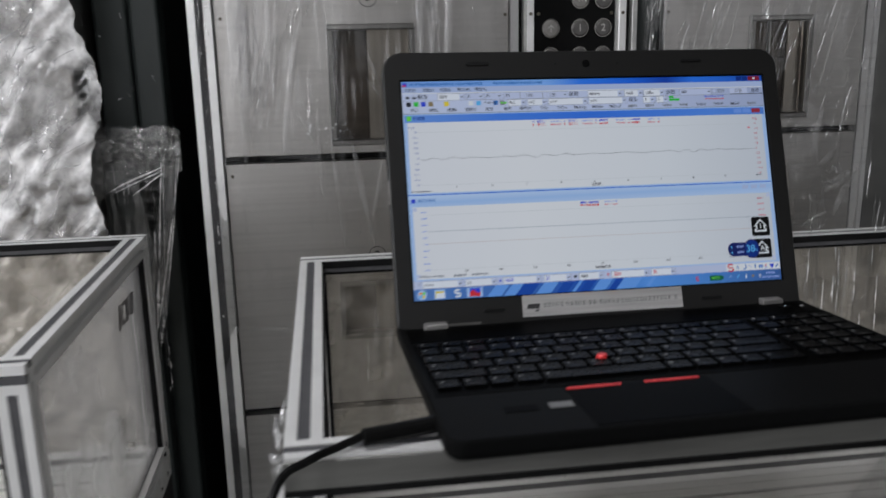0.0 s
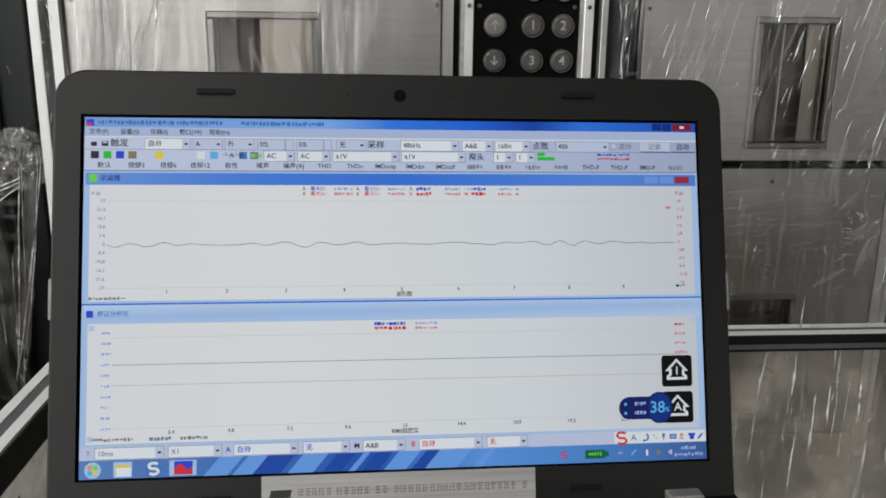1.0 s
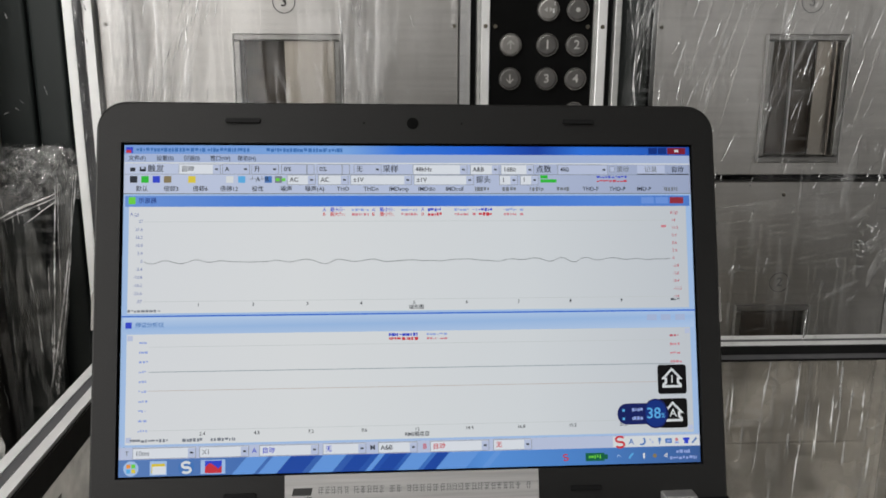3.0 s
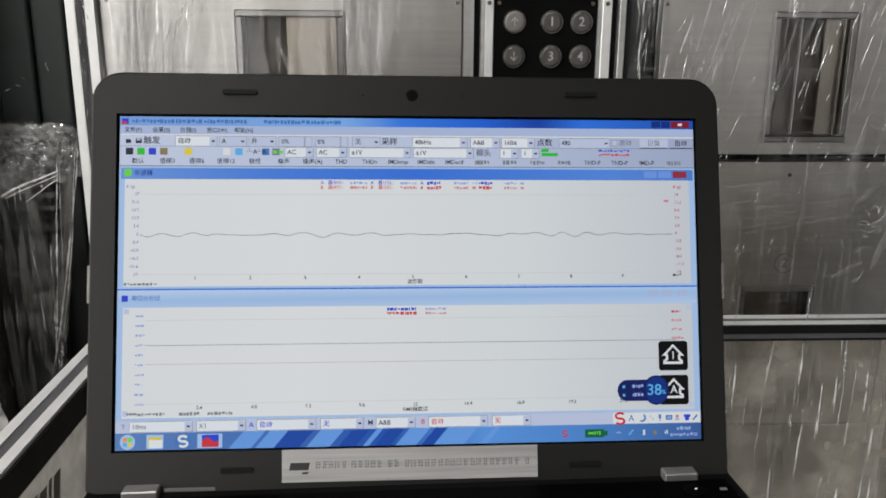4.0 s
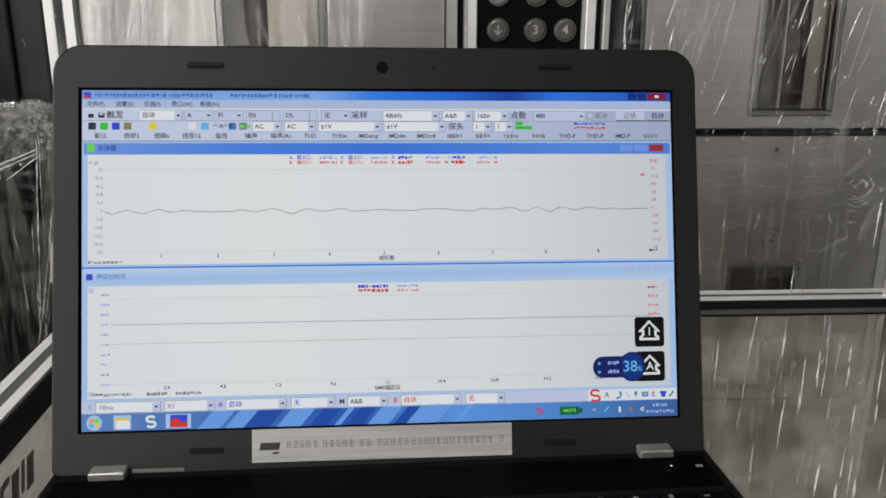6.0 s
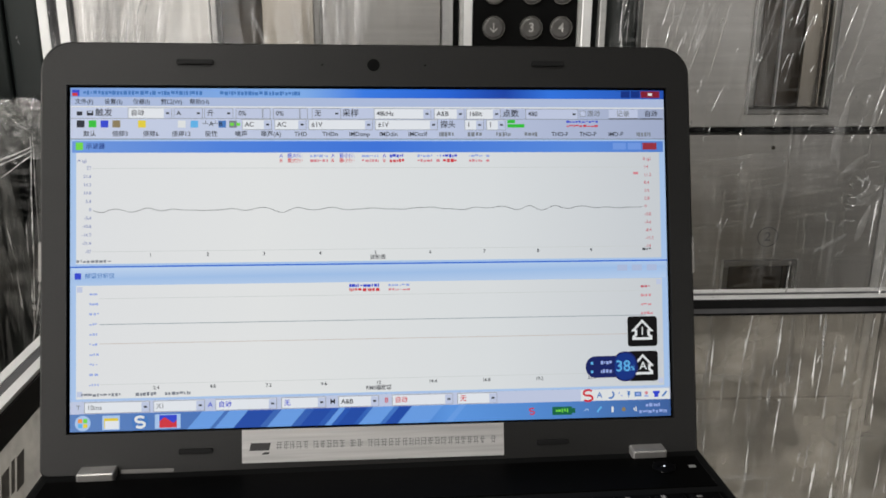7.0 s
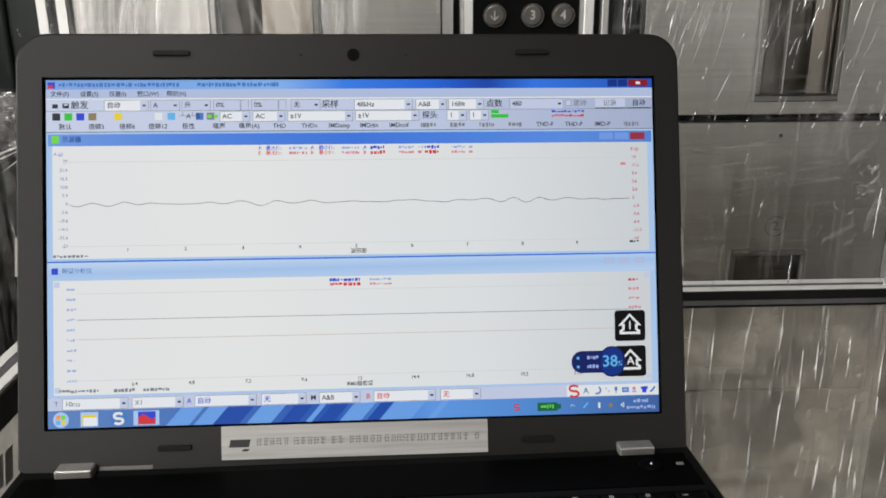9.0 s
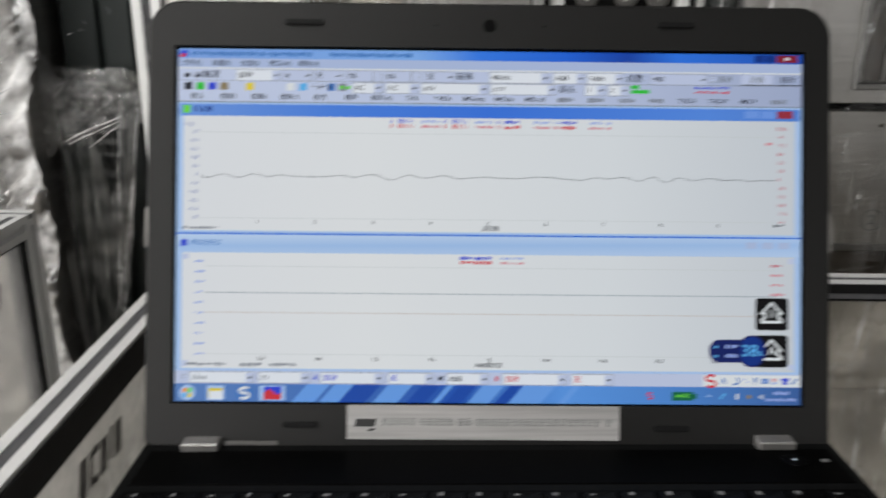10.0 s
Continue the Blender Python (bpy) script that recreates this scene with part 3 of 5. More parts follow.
def case(x0, x1, y0, y1, label, side=HAZY):
    c = thing("display_case", label, "case", "acrylic cases")
    w = 0.025
    h = w / 2
    zt = TOP - h
    bar(c, "y", y0 + w, y1 - w, x0 + h, zt)
    bar(c, "y", y0 + w, y1 - w, x1 - h, zt)
    bar(c, "x", x0, x1, y0 + h, zt)
    low_bar = bmesh.new()
    yb, ym, g2 = y1 - w, y1 - h, w * 0.16
    prism(low_bar, [(x0, yb, TOP - 0.0135), (x0, y1, TOP - 0.0135), (x0, y1, TOP), (x0, ym + g2, TOP), (x0, ym + g2, TOP - 0.006), (x0, ym - g2, TOP - 0.006), (x0, ym - g2, TOP), (x0, yb, TOP)], (x1 - x0, 0, 0))
    low_bar = part("frame_bar", low_bar, ALU, c)
    part("slot_shade", boxm(x0, x1, ym - g2 + 0.0002, ym + g2 - 0.0002, TOP - 0.0058, TOP - 0.0008), SLOT, low_bar)
    for x in (x0 + h, x1 - h):
        for y in (y0 + h, y1 - h):
            bar(c, "z", LOW, TOP - (w if y < (y0 + y1) / 2 else 0.0135), x, y)
    zb = LOW - h
    bar(c, "y", y0 + w, y1 - w, x0 + h, zb)
    bar(c, "y", y0 + w, y1 - w, x1 - h, zb)
    bar(c, "x", x0, x1, y0 + h, zb)
    bar(c, "x", x0, x1, y1 - h, zb)
    for xa, xb in ((x0 + w, x0 + w + 0.002), (x1 - w - 0.002, x1 - w)):
        part("inner_dark_strip", boxm(xa, xb, y0 + w, y1 - w, TOP - w, TOP - 0.003), RUBBER, c)
    # black and grey strips colour in the shaded slot of the back bar
    part("inner_dark_strip", boxm(x0 + w, x1 - w, y1 - w - 0.002, y1 - w, TOP - 0.0090, TOP - 0.001), RUBBER, c)
    part("inner_dark_strip", boxm(x0 + w, x1 - w, y1 - w - 0.0015, y1 - w, TOP - 0.0140, TOP - 0.0091), SLOT, c)
    g = 0.003
    for x in (x0 + h, x1 - h):
        part("acrylic_panel", boxm(x - 0.002, x + 0.002, y0 + w, y1 - w, LOW, TOP - w), side, c, "hazy side panel under protective film")
        for k in (-1, 1):
            xa, xb = sorted((x + k * 0.0025, x + k * 0.010))
            part("gasket", boxm(xa, xb, y0 + w, y1 - w, TOP - w - g, TOP - w), RUBBER, c)
            part("gasket", boxm(xa, xb, y0 + w, y0 + w + g, LOW, TOP - w - g), RUBBER, c)
            part("gasket", boxm(xa, xb, y1 - w - g, y1 - w, LOW, TOP - w - g), RUBBER, c)
    g = 0.004
    for y in (y0 + h, y1 - h):
        high = TOP - (w if y < (y0 + y1) / 2 else 0.0137)
        part("acrylic_panel", boxm(x0 + w, x1 - w, y - 0.002, y + 0.002, LOW, high), ACRYLIC_CLEAN if y < (y0 + y1) / 2 else ACRYLIC, c)
        for k in (-1, 1):
            ya, yb = sorted((y + k * 0.0025, y + k * 0.010))
            part("gasket", boxm(x0 + w, x1 - w, ya, yb, high - g, high), RUBBER, c)
            part("gasket", boxm(x0 + w, x0 + w + g, ya, yb, LOW, high - g), RUBBER, c)
            part("gasket", boxm(x1 - w - g, x1 - w, ya, yb, LOW, high - g), RUBBER, c)
    return c


X0, X1, Y0, Y1 = -0.274, 0.78, -0.220, 0.300
main_case = case(X0, X1, Y0, Y1, "clear acrylic case on slotted aluminium bars, carrying a laptop", HAZY_THICK)
part("front_plate", boxm(X0, X1, Y0 - 0.0025, Y0 - 0.0004, 0.0085, TOP - 0.002, bevel=0.0008), PLATE, main_case, "dull grey plate on the front bar")
part("gasket", boxm(X0, X1, Y0 - 0.0025, Y0 - 0.0004, 0.0045, 0.0082), RUBBER, main_case)
# the two inner bars that carry the laptop's back
for x in (-0.075, 0.085):
    bar(main_case, "y", Y0 + 0.025, Y1 - 0.025, x, 0.0125 - 0.0125 - 0.002)
side_case = case(-1.15, -0.487, -0.020, 0.482, "clear acrylic case on slotted aluminium bars beside a film-wrapped cabinet")


def logo(x, y0, z0, size, parent):
    """Plain slanted strokes of worn dark print on a panel that faces across x."""
    bm = bmesh.new()
    for a, b, lo, hi in ((0.0, 0.45, 0.0, 1.0), (0.62, 0.80, 0.05, 0.95), (0.80, 1.15, 0.78, 0.98), (0.80, 1.15, 0.02, 0.2), (1.3, 1.75, 0.0, 0.9), (1.9, 2.1, 0.1, 0.95), (2.25, 2.7, 0.0, 0.9)):
        prism(bm, [(x, y0 + size * (a + 0.3 * lo), z0 + size * lo), (x, y0 + size * (b + 0.3 * lo), z0 + size * lo), (x, y0 + size * (b + 0.3 * hi), z0 + size * hi), (x, y0 + size * (a + 0.3 * hi), z0 + size * hi)], (0.0003, 0, 0))
    return part("logo_shape", bm, FADED, parent, "worn dark logo print")


FADED = textured(mat("worn_print"), (0.03, 0.03, 0.03), (0.20, 0.19, 0.18), (60, 60, 60), 4, 0.5, 0.7, 0.02)
logo(-0.2592, 0.050, -0.048, 0.026, main_case)
logo(-0.4968, 0.318, -0.056, 0.030, side_case)


def table(x0, x1, y0, y1, z, label):
    t = thing("slotted_table", label, "table", "slotted tables")
    n = int((y1 - y0) / 0.042)
    p = (y1 - y0) / n
    base = None
    for i in range(n):
        ya = y0 + i * p
        bm = bmesh.new()
        sec = [(ya + 0.0008, z - 0.03), (ya + p - 0.0008, z - 0.03), (ya + p - 0.0008, z), (ya + p * 0.60, z), (ya + p * 0.60, z - 0.022), (ya + p * 0.40, z - 0.022), (ya + p * 0.40, z), (ya + 0.0008, z)]
        prism(bm, [(x0, a, b) for a, b in sec], (x1 - x0, 0, 0))
        plank = part("plank", bm, SLAT, t)
        # black fill that darkens the plank's groove like deep shade
        part("slot_shade", boxm(x0, x1, ya + p * 0.41, ya + p * 0.59, z - 0.0215, z - 0.0185), RUBBER, plank)
    part("table_frame", boxm(x0, x1, y0, y1, z - 0.07, z - 0.031), RUBBER, t)
    for x in (x0 + 0.04, x1 - 0.04):
        for y in (y0 + 0.04, y1 - 0.04):
            part("leg", boxm(x - 0.025, x + 0.025, y - 0.025, y + 0.025, FLOOR_Z, z - 0.07, bevel=0.003), ALU_DULL, t)
    return t


table(X0, X1, Y0, Y1, LOW - 0.025, "slotted aluminium table inside a clear acrylic case")
table(-1.15, -0.487, -0.02, 0.482, LOW - 0.025, "slotted aluminium table inside a clear acrylic case")

# ---------------------------------------------------------------- laptop
K = 0.3445 / 1366          # metres per screen dot
LEAN_BACK = radians(18.7)
CS, SN = math.cos(LEAN_BACK), math.sin(LEAN_BACK)
LID = Matrix(((1, 0, 0, 0), (0, SN, -CS, 0), (0, CS, SN, 0.0579), (0, 0, 0, 1))) @ Matrix.Rotation(radians(-0.55), 4, "Z")
# LID maps (x, up along the lid, towards the viewer) to the world; base of the screen at z 0.06
laptop = thing("laptop", "open black laptop showing a chart window, resting on an aluminium bar", "laptop", at=pose(0.0036, 0.0013, 0, 0, 0, 1.96))


def lid_part(name, bm, material, parent, label=""):
    bm.transform(LID)
    return part(name, bm, material, parent, label)


def uv(u, v, h=0.0):
    return Vector(((u - 683) * K, (768 - v) * K, h))


def lid_plate(u0, v0, u1, v1, r, h0, h1, corners=(1, 1, 1, 1), bevel=0.0):
    bm = bmesh.new()
    a, b = uv(u0, v1), uv(u1, v0)
    o = rounded(a.x, b.x, a.y, b.y, r, 8, corners)
    prism(bm, [(p, q, h0) for p, q in o], (0, 0, h1 - h0))
    if bevel:
        es = [e for e in bm.edges if all(abs(w.co.z - h1) < 1e-6 for w in e.verts)]
        bmesh.ops.bevel(bm, geom=es, offset=bevel, segments=3, profile=0.6, affect="EDGES")
    return bm


def bezel():
    """Front frame of the lid round the screen opening."""
    bm = bmesh.new()
    a, b = uv(-63, 866), uv(1427, -103)
    outer = rounded(a.x, b.x, a.y, b.y, 0.017, 8, (0.25, 0.25, 1, 1))
    c, d = uv(-6, 773), uv(1371, -5)
    inner = [(c.x, c.y), (d.x, c.y), (d.x, d.y), (c.x, d.y)]
    n = len(outer)
    hF, hB = 0.0022, -0.006
    of = [bm.verts.new((x, y, hF)) for x, y in outer]
    om = [bm.verts.new((x + (0.0012 if x < 0 else -0.0012), y + (-0.0012 if y > 0.1 else 0.0008), hF)) for x, y in outer]
    for v_, (x, y) in zip(of, outer):
        v_.co.z = hF - 0.0012
    ob = [bm.verts.new((x, y, hB)) for x, y in outer]
    inf = [bm.verts.new((x, y, hF)) for x, y in inner]
    inb = [bm.verts.new((x, y, 0.0)) for x, y in inner]
    for i in range(n):
        j = (i + 1) % n
        bm.faces.new((ob[i], ob[j], of[j], of[i]))
        bm.faces.new((of[i], of[j], om[j], om[i]))
    for i in range(4):
        j = (i + 1) % 4
        bm.faces.new((inf[i], inf[j], inb[j], inb[i]))
    q = n // 4
    groups = [list(range(k * q, (k + 1) * q)) for k in range(4)]
    for k in range(4):
        g = groups[k]
        for i in range(len(g) - 1):
            bm.faces.new((om[g[i]], om[g[i + 1]], inf[k]))
        nxt = groups[(k + 1) % 4][0]
        bm.faces.new((om[g[-1]], om[nxt], inf[(k + 1) % 4], inf[k]))
    bmesh.ops.recalc_face_normals(bm, faces=bm.faces[:])
    return bm


lid = lid_part("lid", lid_plate(-63, -103, 1427, 866, 0.017, -0.0105, -0.006, (0.25, 0.25, 1, 1)), PLASTIC, laptop, "dark graphite lid")
lid_part("bezel", bezel(), PLASTIC, laptop, "matte graphite screen frame")
for u0, u1, v in ((235, 317, -58), (1046, 1125, -60), (237, 312, 817), (1043, 1119, 820)):
    lid_part("rubber_bumper", lid_plate(u0, v - 6, u1, v + 6, 0.0012, 0.002, 0.0037, bevel=0.0005), RUBBER, laptop)
bm = bmesh.new()
c = uv(679, -54)
prism(bm, [(c.x + 0.0036 * math.cos(a * math.pi / 12), c.y + 0.0036 * math.sin(a * math.pi / 12), 0.002) for a in range(24)], (0, 0, 0.0005))
webcam = lid_part("webcam", bm, DECK, laptop, "round webcam window")
bm = bmesh.new()
prism(bm, [(c.x + 0.0014 * math.cos(a * math.pi / 12), c.y + 0.0017 * math.sin(a * math.pi / 12), 0.0025) for a in range(24)], (0, 0, 0.0003))
lid_part("lens", bm, BLACK_GLOSS, webcam)
lid_part("microphone", lid_plate(560, -56, 564, -52, 0.0004, 0.0022, 0.0024), PAD, laptop)
lid_part("microphone", lid_plate(796, -56, 800, -52, 0.0004, 0.0022, 0.0024), PAD, laptop)
for u0, u1 in ((-67, -56), (1420, 1431)):
    lid_part("side_catch", lid_plate(u0, 348, u1, 434, 0.0006, -0.003, 0.0014), BUTTON_LIT, laptop)
lid_part("logo_shape", lid_plate(112, 853, 226, 861, 0.0002, 0.0022, 0.0025), BUTTON, laptop, "faint raised maker's mark")
label_ = lid_part("label_strip", lid_plate(376, 773, 968, 847, 0.0002, 0.0022, 0.0026), STICKER, laptop, "silver label strip with a line of small print")
bm = bmesh.new()
u = 452
random.seed(5)
while u < 950:
    wd = random.choice((11, 12, 13))
    for k in range(5):
        if k < 3:
            vv = 801 + k * 6.0 + random.choice((0, 1))
            a, b = uv(u + random.choice((0, 0, 3)), vv + 1.5, 0.00262), uv(u + wd - random.choice((0, 0, 3)), vv, 0.00262)
        else:
            uu = u + (k - 3) * 6 + random.choice((0, 2, 3))
            a, b = uv(uu, 818, 0.00264), uv(uu + 1.3, 801, 0.00264)
        bm.faces.new([bm.verts.new(p) for p in ((a.x, a.y, a.z), (b.x, a.y, a.z), (b.x, b.y, a.z), (a.x, b.y, a.z))])
    u += wd + (3 if random.random() > 0.1 else 12)
lid_part("small_print", bm, GREY_INK, label_)
bm = bmesh.new()
for u0, u1, v0, v1 in ((392, 436, 803, 820), (420, 434, 824, 829)):
    a, b = uv(u0, v1, 0.00262), uv(u1, v0, 0.00262)
    bm.faces.new([bm.verts.new(p) for p in ((a.x, a.y, a.z), (b.x, a.y, a.z), (b.x + 0.001, b.y, a.z), (a.x + 0.001, b.y, a.z))])
lid_part("logo_shape", bm, INK, label_)

# ---- what the screen shows, in dots of a 1366 x 768 picture
display = lid_part("display", lid_plate(-7, -6, 1372, 774, 0, -0.004, 0.0001), PAD, laptop, "lit screen with two chart windows")


def lit(name, r, g, b):
    return glow("screen_" + name, ((r / 255) ** 2.2, (g / 255) ** 2.2, (b / 255) ** 2.2), 0.97)


def lit_ramp(name, axis, *stops):
    """Screen colour that runs through the stops (place, r, g, b) across the piece."""
    m = lit(name, 255, 255, 255)
    n, l = m.node_tree.nodes, m.node_tree.links
    tc = n.new("ShaderNodeTexCoord")
    sp = n.new("ShaderNodeSeparateXYZ")
    l.new(tc.outputs["Generated"], sp.inputs[0])
    rp = n.new("ShaderNodeValToRGB")
    e = rp.color_ramp.elements
    while len(e) < len(stops):
        e.new(0.5)
    for k, (p, r, g, b) in enumerate(stops):
        e[k].position, e[k].color = p, ((r / 255) ** 2.2, (g / 255) ** 2.2, (b / 255) ** 2.2, 1)
    l.new(sp.outputs[axis], rp.inputs[0])
    l.new(rp.outputs[0], n["Principled BSDF"].inputs["Emission Color"])
    return m


C = {k: lit(k, *v) for k, v in dict(white=(222, 226, 228), field=(226, 231, 238), bar=(190, 200, 226), menu=(172, 188, 222), sky=(128, 172, 232), blue=(44, 104, 214), deep=(22, 52, 128), pale=(166, 196, 236),
     navy=(24, 36, 96), ink=(46, 50, 60), grey=(122, 128, 138), faint=(198, 204, 204), red=(206, 54, 66), crimson=(128, 34, 52), green=(52, 190, 60), lime=(110, 214, 70), teal=(26, 100, 70), tan=(138, 124, 92), yellow=(226, 204, 66),
     ultramarine=(50, 70, 206), haze=(150, 170, 226), rose=(210, 130, 140), black=(10, 10, 14), cyan=(96, 176, 232), orange=(240, 150, 60), steelblue=(70, 120, 190), brown=(196, 184, 178), line=(146, 158, 166), tick=(128, 140, 186), tick_red=(190, 88, 104), wine=(150, 52, 66), soft_button=(112, 152, 226), wave_light=(104, 156, 228), wave_dark=(34, 76, 166)).items()}
C["title"] = lit_ramp("title", 0, (0.0, 122, 160, 222), (0.38, 126, 172, 234), (0.48, 58, 122, 228), (0.62, 40, 100, 214), (0.72, 30, 68, 164), (0.80, 52, 116, 224), (1.0, 38, 82, 178))
C["caption_bar"] = lit_ramp("caption_bar", 0, (0.0, 108, 150, 222), (0.25, 76, 128, 222), (0.5, 62, 116, 220), (0.85, 88, 138, 224), (1.0, 84, 128, 208))
C["caption_pale"] = lit_ramp("caption_pale", 2, (0.0, 182, 206, 238), (0.5, 160, 192, 234), (1.0, 190, 212, 240))
C["tools"] = lit_ramp("tools", 0, (0.0, 196, 206, 230), (0.6, 188, 199, 226), (1.0, 160, 172, 202))
C["paper"] = lit_ramp("paper", 0, (0.0, 222, 225, 228), (0.3, 226, 229, 230), (0.7, 218, 223, 226), (1.0, 200, 206, 212))
C["task"] = lit_ramp("task", 0, (0.0, 92, 130, 190), (0.2, 74, 116, 186), (0.45, 40, 86, 176), (0.62, 92, 150, 226), (0.78, 82, 136, 208), (1.0, 62, 96, 156))


def quad(bm, u0, v0, u1, v1, layer, slant=0.0):
    h = 0.0003 + layer * 0.00009
    a, b = uv(u0, v1, h), uv(u1, v0, h)
    d = slant * K
    bm.faces.new([bm.verts.new(p) for p in ((a.x, a.y, h), (b.x, a.y, h), (b.x + d, b.y, h), (a.x + d, b.y, h))])


def rect(name, u0, v0, u1, v1, colour, layer=1, slant=0.0):
    bm = bmesh.new()
    quad(bm, u0, v0, u1, v1, layer, slant)
    return lid_part(name, bm, C[colour], display)


def word(body, u, v, size, colour, layer=4, align="LEFT", name="caption"):
    bm = bmesh.new()
    p = uv(u, v, 0.0003 + layer * 0.00009)
    write(bm, body, size * K, Matrix.Translation(p), align)
    return lid_part(name, bm, C[colour], display)


def blurred(u0, u1, v, colour, h=9, layer=4, seed=1, name="caption"):
    """Unreadable small print: short bars."""
    rnd = random.Random(seed * 977 + int(u0) + int(v))
    bm = bmesh.new()
    u = u0
    while u < u1 - 2:
        wd = min(rnd.choice((3, 5, 6, 8)), u1 - u)
        k = rnd.choice((0, 0, 1, 2))
        quad(bm, u, v - h / 2 + k, u + wd, v + h / 2 - rnd.choice((0, 0, 2)), layer)
        u += wd + rnd.choice((1, 2, 2, 3))
    return tagged(lid_part(name, bm, C[colour], display), kind="stuff")


def field(u0, u1, v0, v1, body="", arrow_=True, tone="field", ink="ink", size=15):
    rect("field_edge", u0 - 1, v0 - 1, u1 + 1, v1 + 1, "grey", 3)
    rect("input_field", u0, v0, u1, v1, tone, 4)
    if body:
        word(body, u0 + 5, (v0 + v1) / 2, size, ink, 5)
    if arrow_:
        rect("drop_button", u1 - 17, v0 + 1, u1, v1, "bar", 5)
        bm = bmesh.new()
        quad(bm, u1 - 12, (v0 + v1) / 2 - 2, u1 - 5, (v0 + v1) / 2 + 2, 6)
        lid_part("drop_arrow", bm, C["ink"], display)


# main window
rect("title_bar", 0, 0, 1366, 21, "title", 1)
rect("app_icon", 4, 5, 20, 19, "ultramarine", 3)
rect("app_icon", 4, 12, 16, 19, "red", 4)
blurred(28, 190, 11, "steelblue", 9, 3, 1)
blurred(192, 290, 11, "steelblue", 9, 3, 2)
blurred(330, 512, 11, "steelblue", 9, 3, 3)
for u0, u1, c in ((1262, 1284, "deep"), (1286, 1308, "deep"), (1310, 1356, "crimson")):
    rect("window_button", u0, 2, u1, 18, c, 3)
rect("button_mark", 1328, 7, 1338, 13, "white", 4)
rect("menu_bar", 0, 21, 1366, 42, "menu", 1)
for u, cap in ((10, "\u6587\u4ef6(F)"), (74, "\u8bbe\u7f6e(S)"), (137, "\u4eea\u5668(I)"), (198, "\u7a97\u53e3(W)"), (262, "\u5e2e\u52a9(H)")):
    word(cap, u, 32, 13, "ink", 3)
rect("menu_edge", 0, 41, 1366, 44, "white", 2)
rect("tool_bar", 0, 44, 1366, 117, "tools", 1)
rect("tool_line", 0, 69, 1366, 70, "grey", 2)
rect("tool_line", 0, 115, 1366, 117, "grey", 2)
rect("icon", 14, 54, 26, 63, "ink", 3)
rect("icon", 36, 52, 50, 63, "ink", 3)
rect("icon", 39, 53, 47, 57, "bar", 4)
word("\u89e6\u53d1", 54, 57, 19, "ink", 4)
field(127, 222, 46, 69, "\u81ea\u52a8")
field(228, 290, 46, 69, "A", tone="bar")
field(296, 358, 46, 69, "\u5347", tone="bar")
field(366, 424, 46, 69, "0%", False, "bar")
field(427, 442, 46, 69, "", False, "bar")
field(450, 508, 46, 69, "0%", False, "bar")
field(511, 526, 46, 69, "", False, "bar")
field(538, 602, 46, 69, "\u65e0", tone="bar")
word("\u91c7\u6837", 606, 57, 19, "ink", 4)
field(680, 810, 46, 69, "48kHz")
field(819, 888, 46, 69, "A&B")
field(894, 973, 46, 69, "16Bit")
word("\u70b9\u6570", 979, 57, 19, "ink", 4)
field(1034, 1157, 46, 69, "480", tone="bar")
field(1164, 1175, 50, 62, "", False, "bar")
word("\u6eda\u52a8", 1180, 57, 16, "grey", 4)
rect("push_button", 1232, 46, 1302, 69, "bar", 4)
rect("button_edge", 1232, 67, 1302, 69, "ink", 5)
word("\u8bb0\u5f55", 1250, 57, 16, "grey", 5)
rect("button_edge", 1306, 67, 1362, 69, "ink", 5)
word("\u81ea\u52a8", 1318, 57, 16, "ink", 5)
for u0, c in ((14, "ink"), (40, "green"), (66, "ultramarine"), (92, "tan"), (148, "yellow"), (236, "white"), (264, "cyan"), (408 - 82, "steelblue"), (420 - 70, "grey")):
    rect("icon", u0, 74, u0 + 17, 90, c, 3)
word("\u2534A", 290, 82, 15, "ink", 4)
word("\u2534B", 312, 82, 15, "ink", 4)
rect("icon", 352, 79, 361, 86, "lime", 4)
rect("icon", 366, 79, 375, 86, "lime", 4)
field(380, 445, 72, 94, "AC")
field(453, 523, 72, 94, "AC")
field(530, 675, 72, 94, "\u00b11V")
field(682, 825, 72, 94, "\u00b11V")
word("\u63a2\u5934", 832, 83, 18, "ink", 4)
field(890, 933, 72, 94, "1")
field(941, 984, 72, 94, "1")
rect("level_meter", 990, 71, 1008, 79, "green", 3)
rect("level_meter", 990, 81, 1030, 89, "green", 3)
blurred(1130, 1205, 75, "ultramarine", 5, 4, 7)
blurred(1130, 1205, 85, "red", 5, 4, 8)
for i, cap in enumerate(("\u9ed8\u8ba4", "\u500d\u98913", "\u500d\u98916", "\u500d\u989112", "\u6781\u6027", "\u566a\u58f0", "\u566a\u58f0(A)", "THD", "THDn", "IMDsmp", "IMDdin", "IMDccif", "", "", "", "", "THD-F", "THD-P", "IMD-P", "")):
    u = 42 + i * 67
    if cap:
        word(cap, u, 105, 14, "ink", 4, "CENTER")
    else:
        blurred(u - 17, u + 17, 105, "grey", 10, 4, 30 + i)

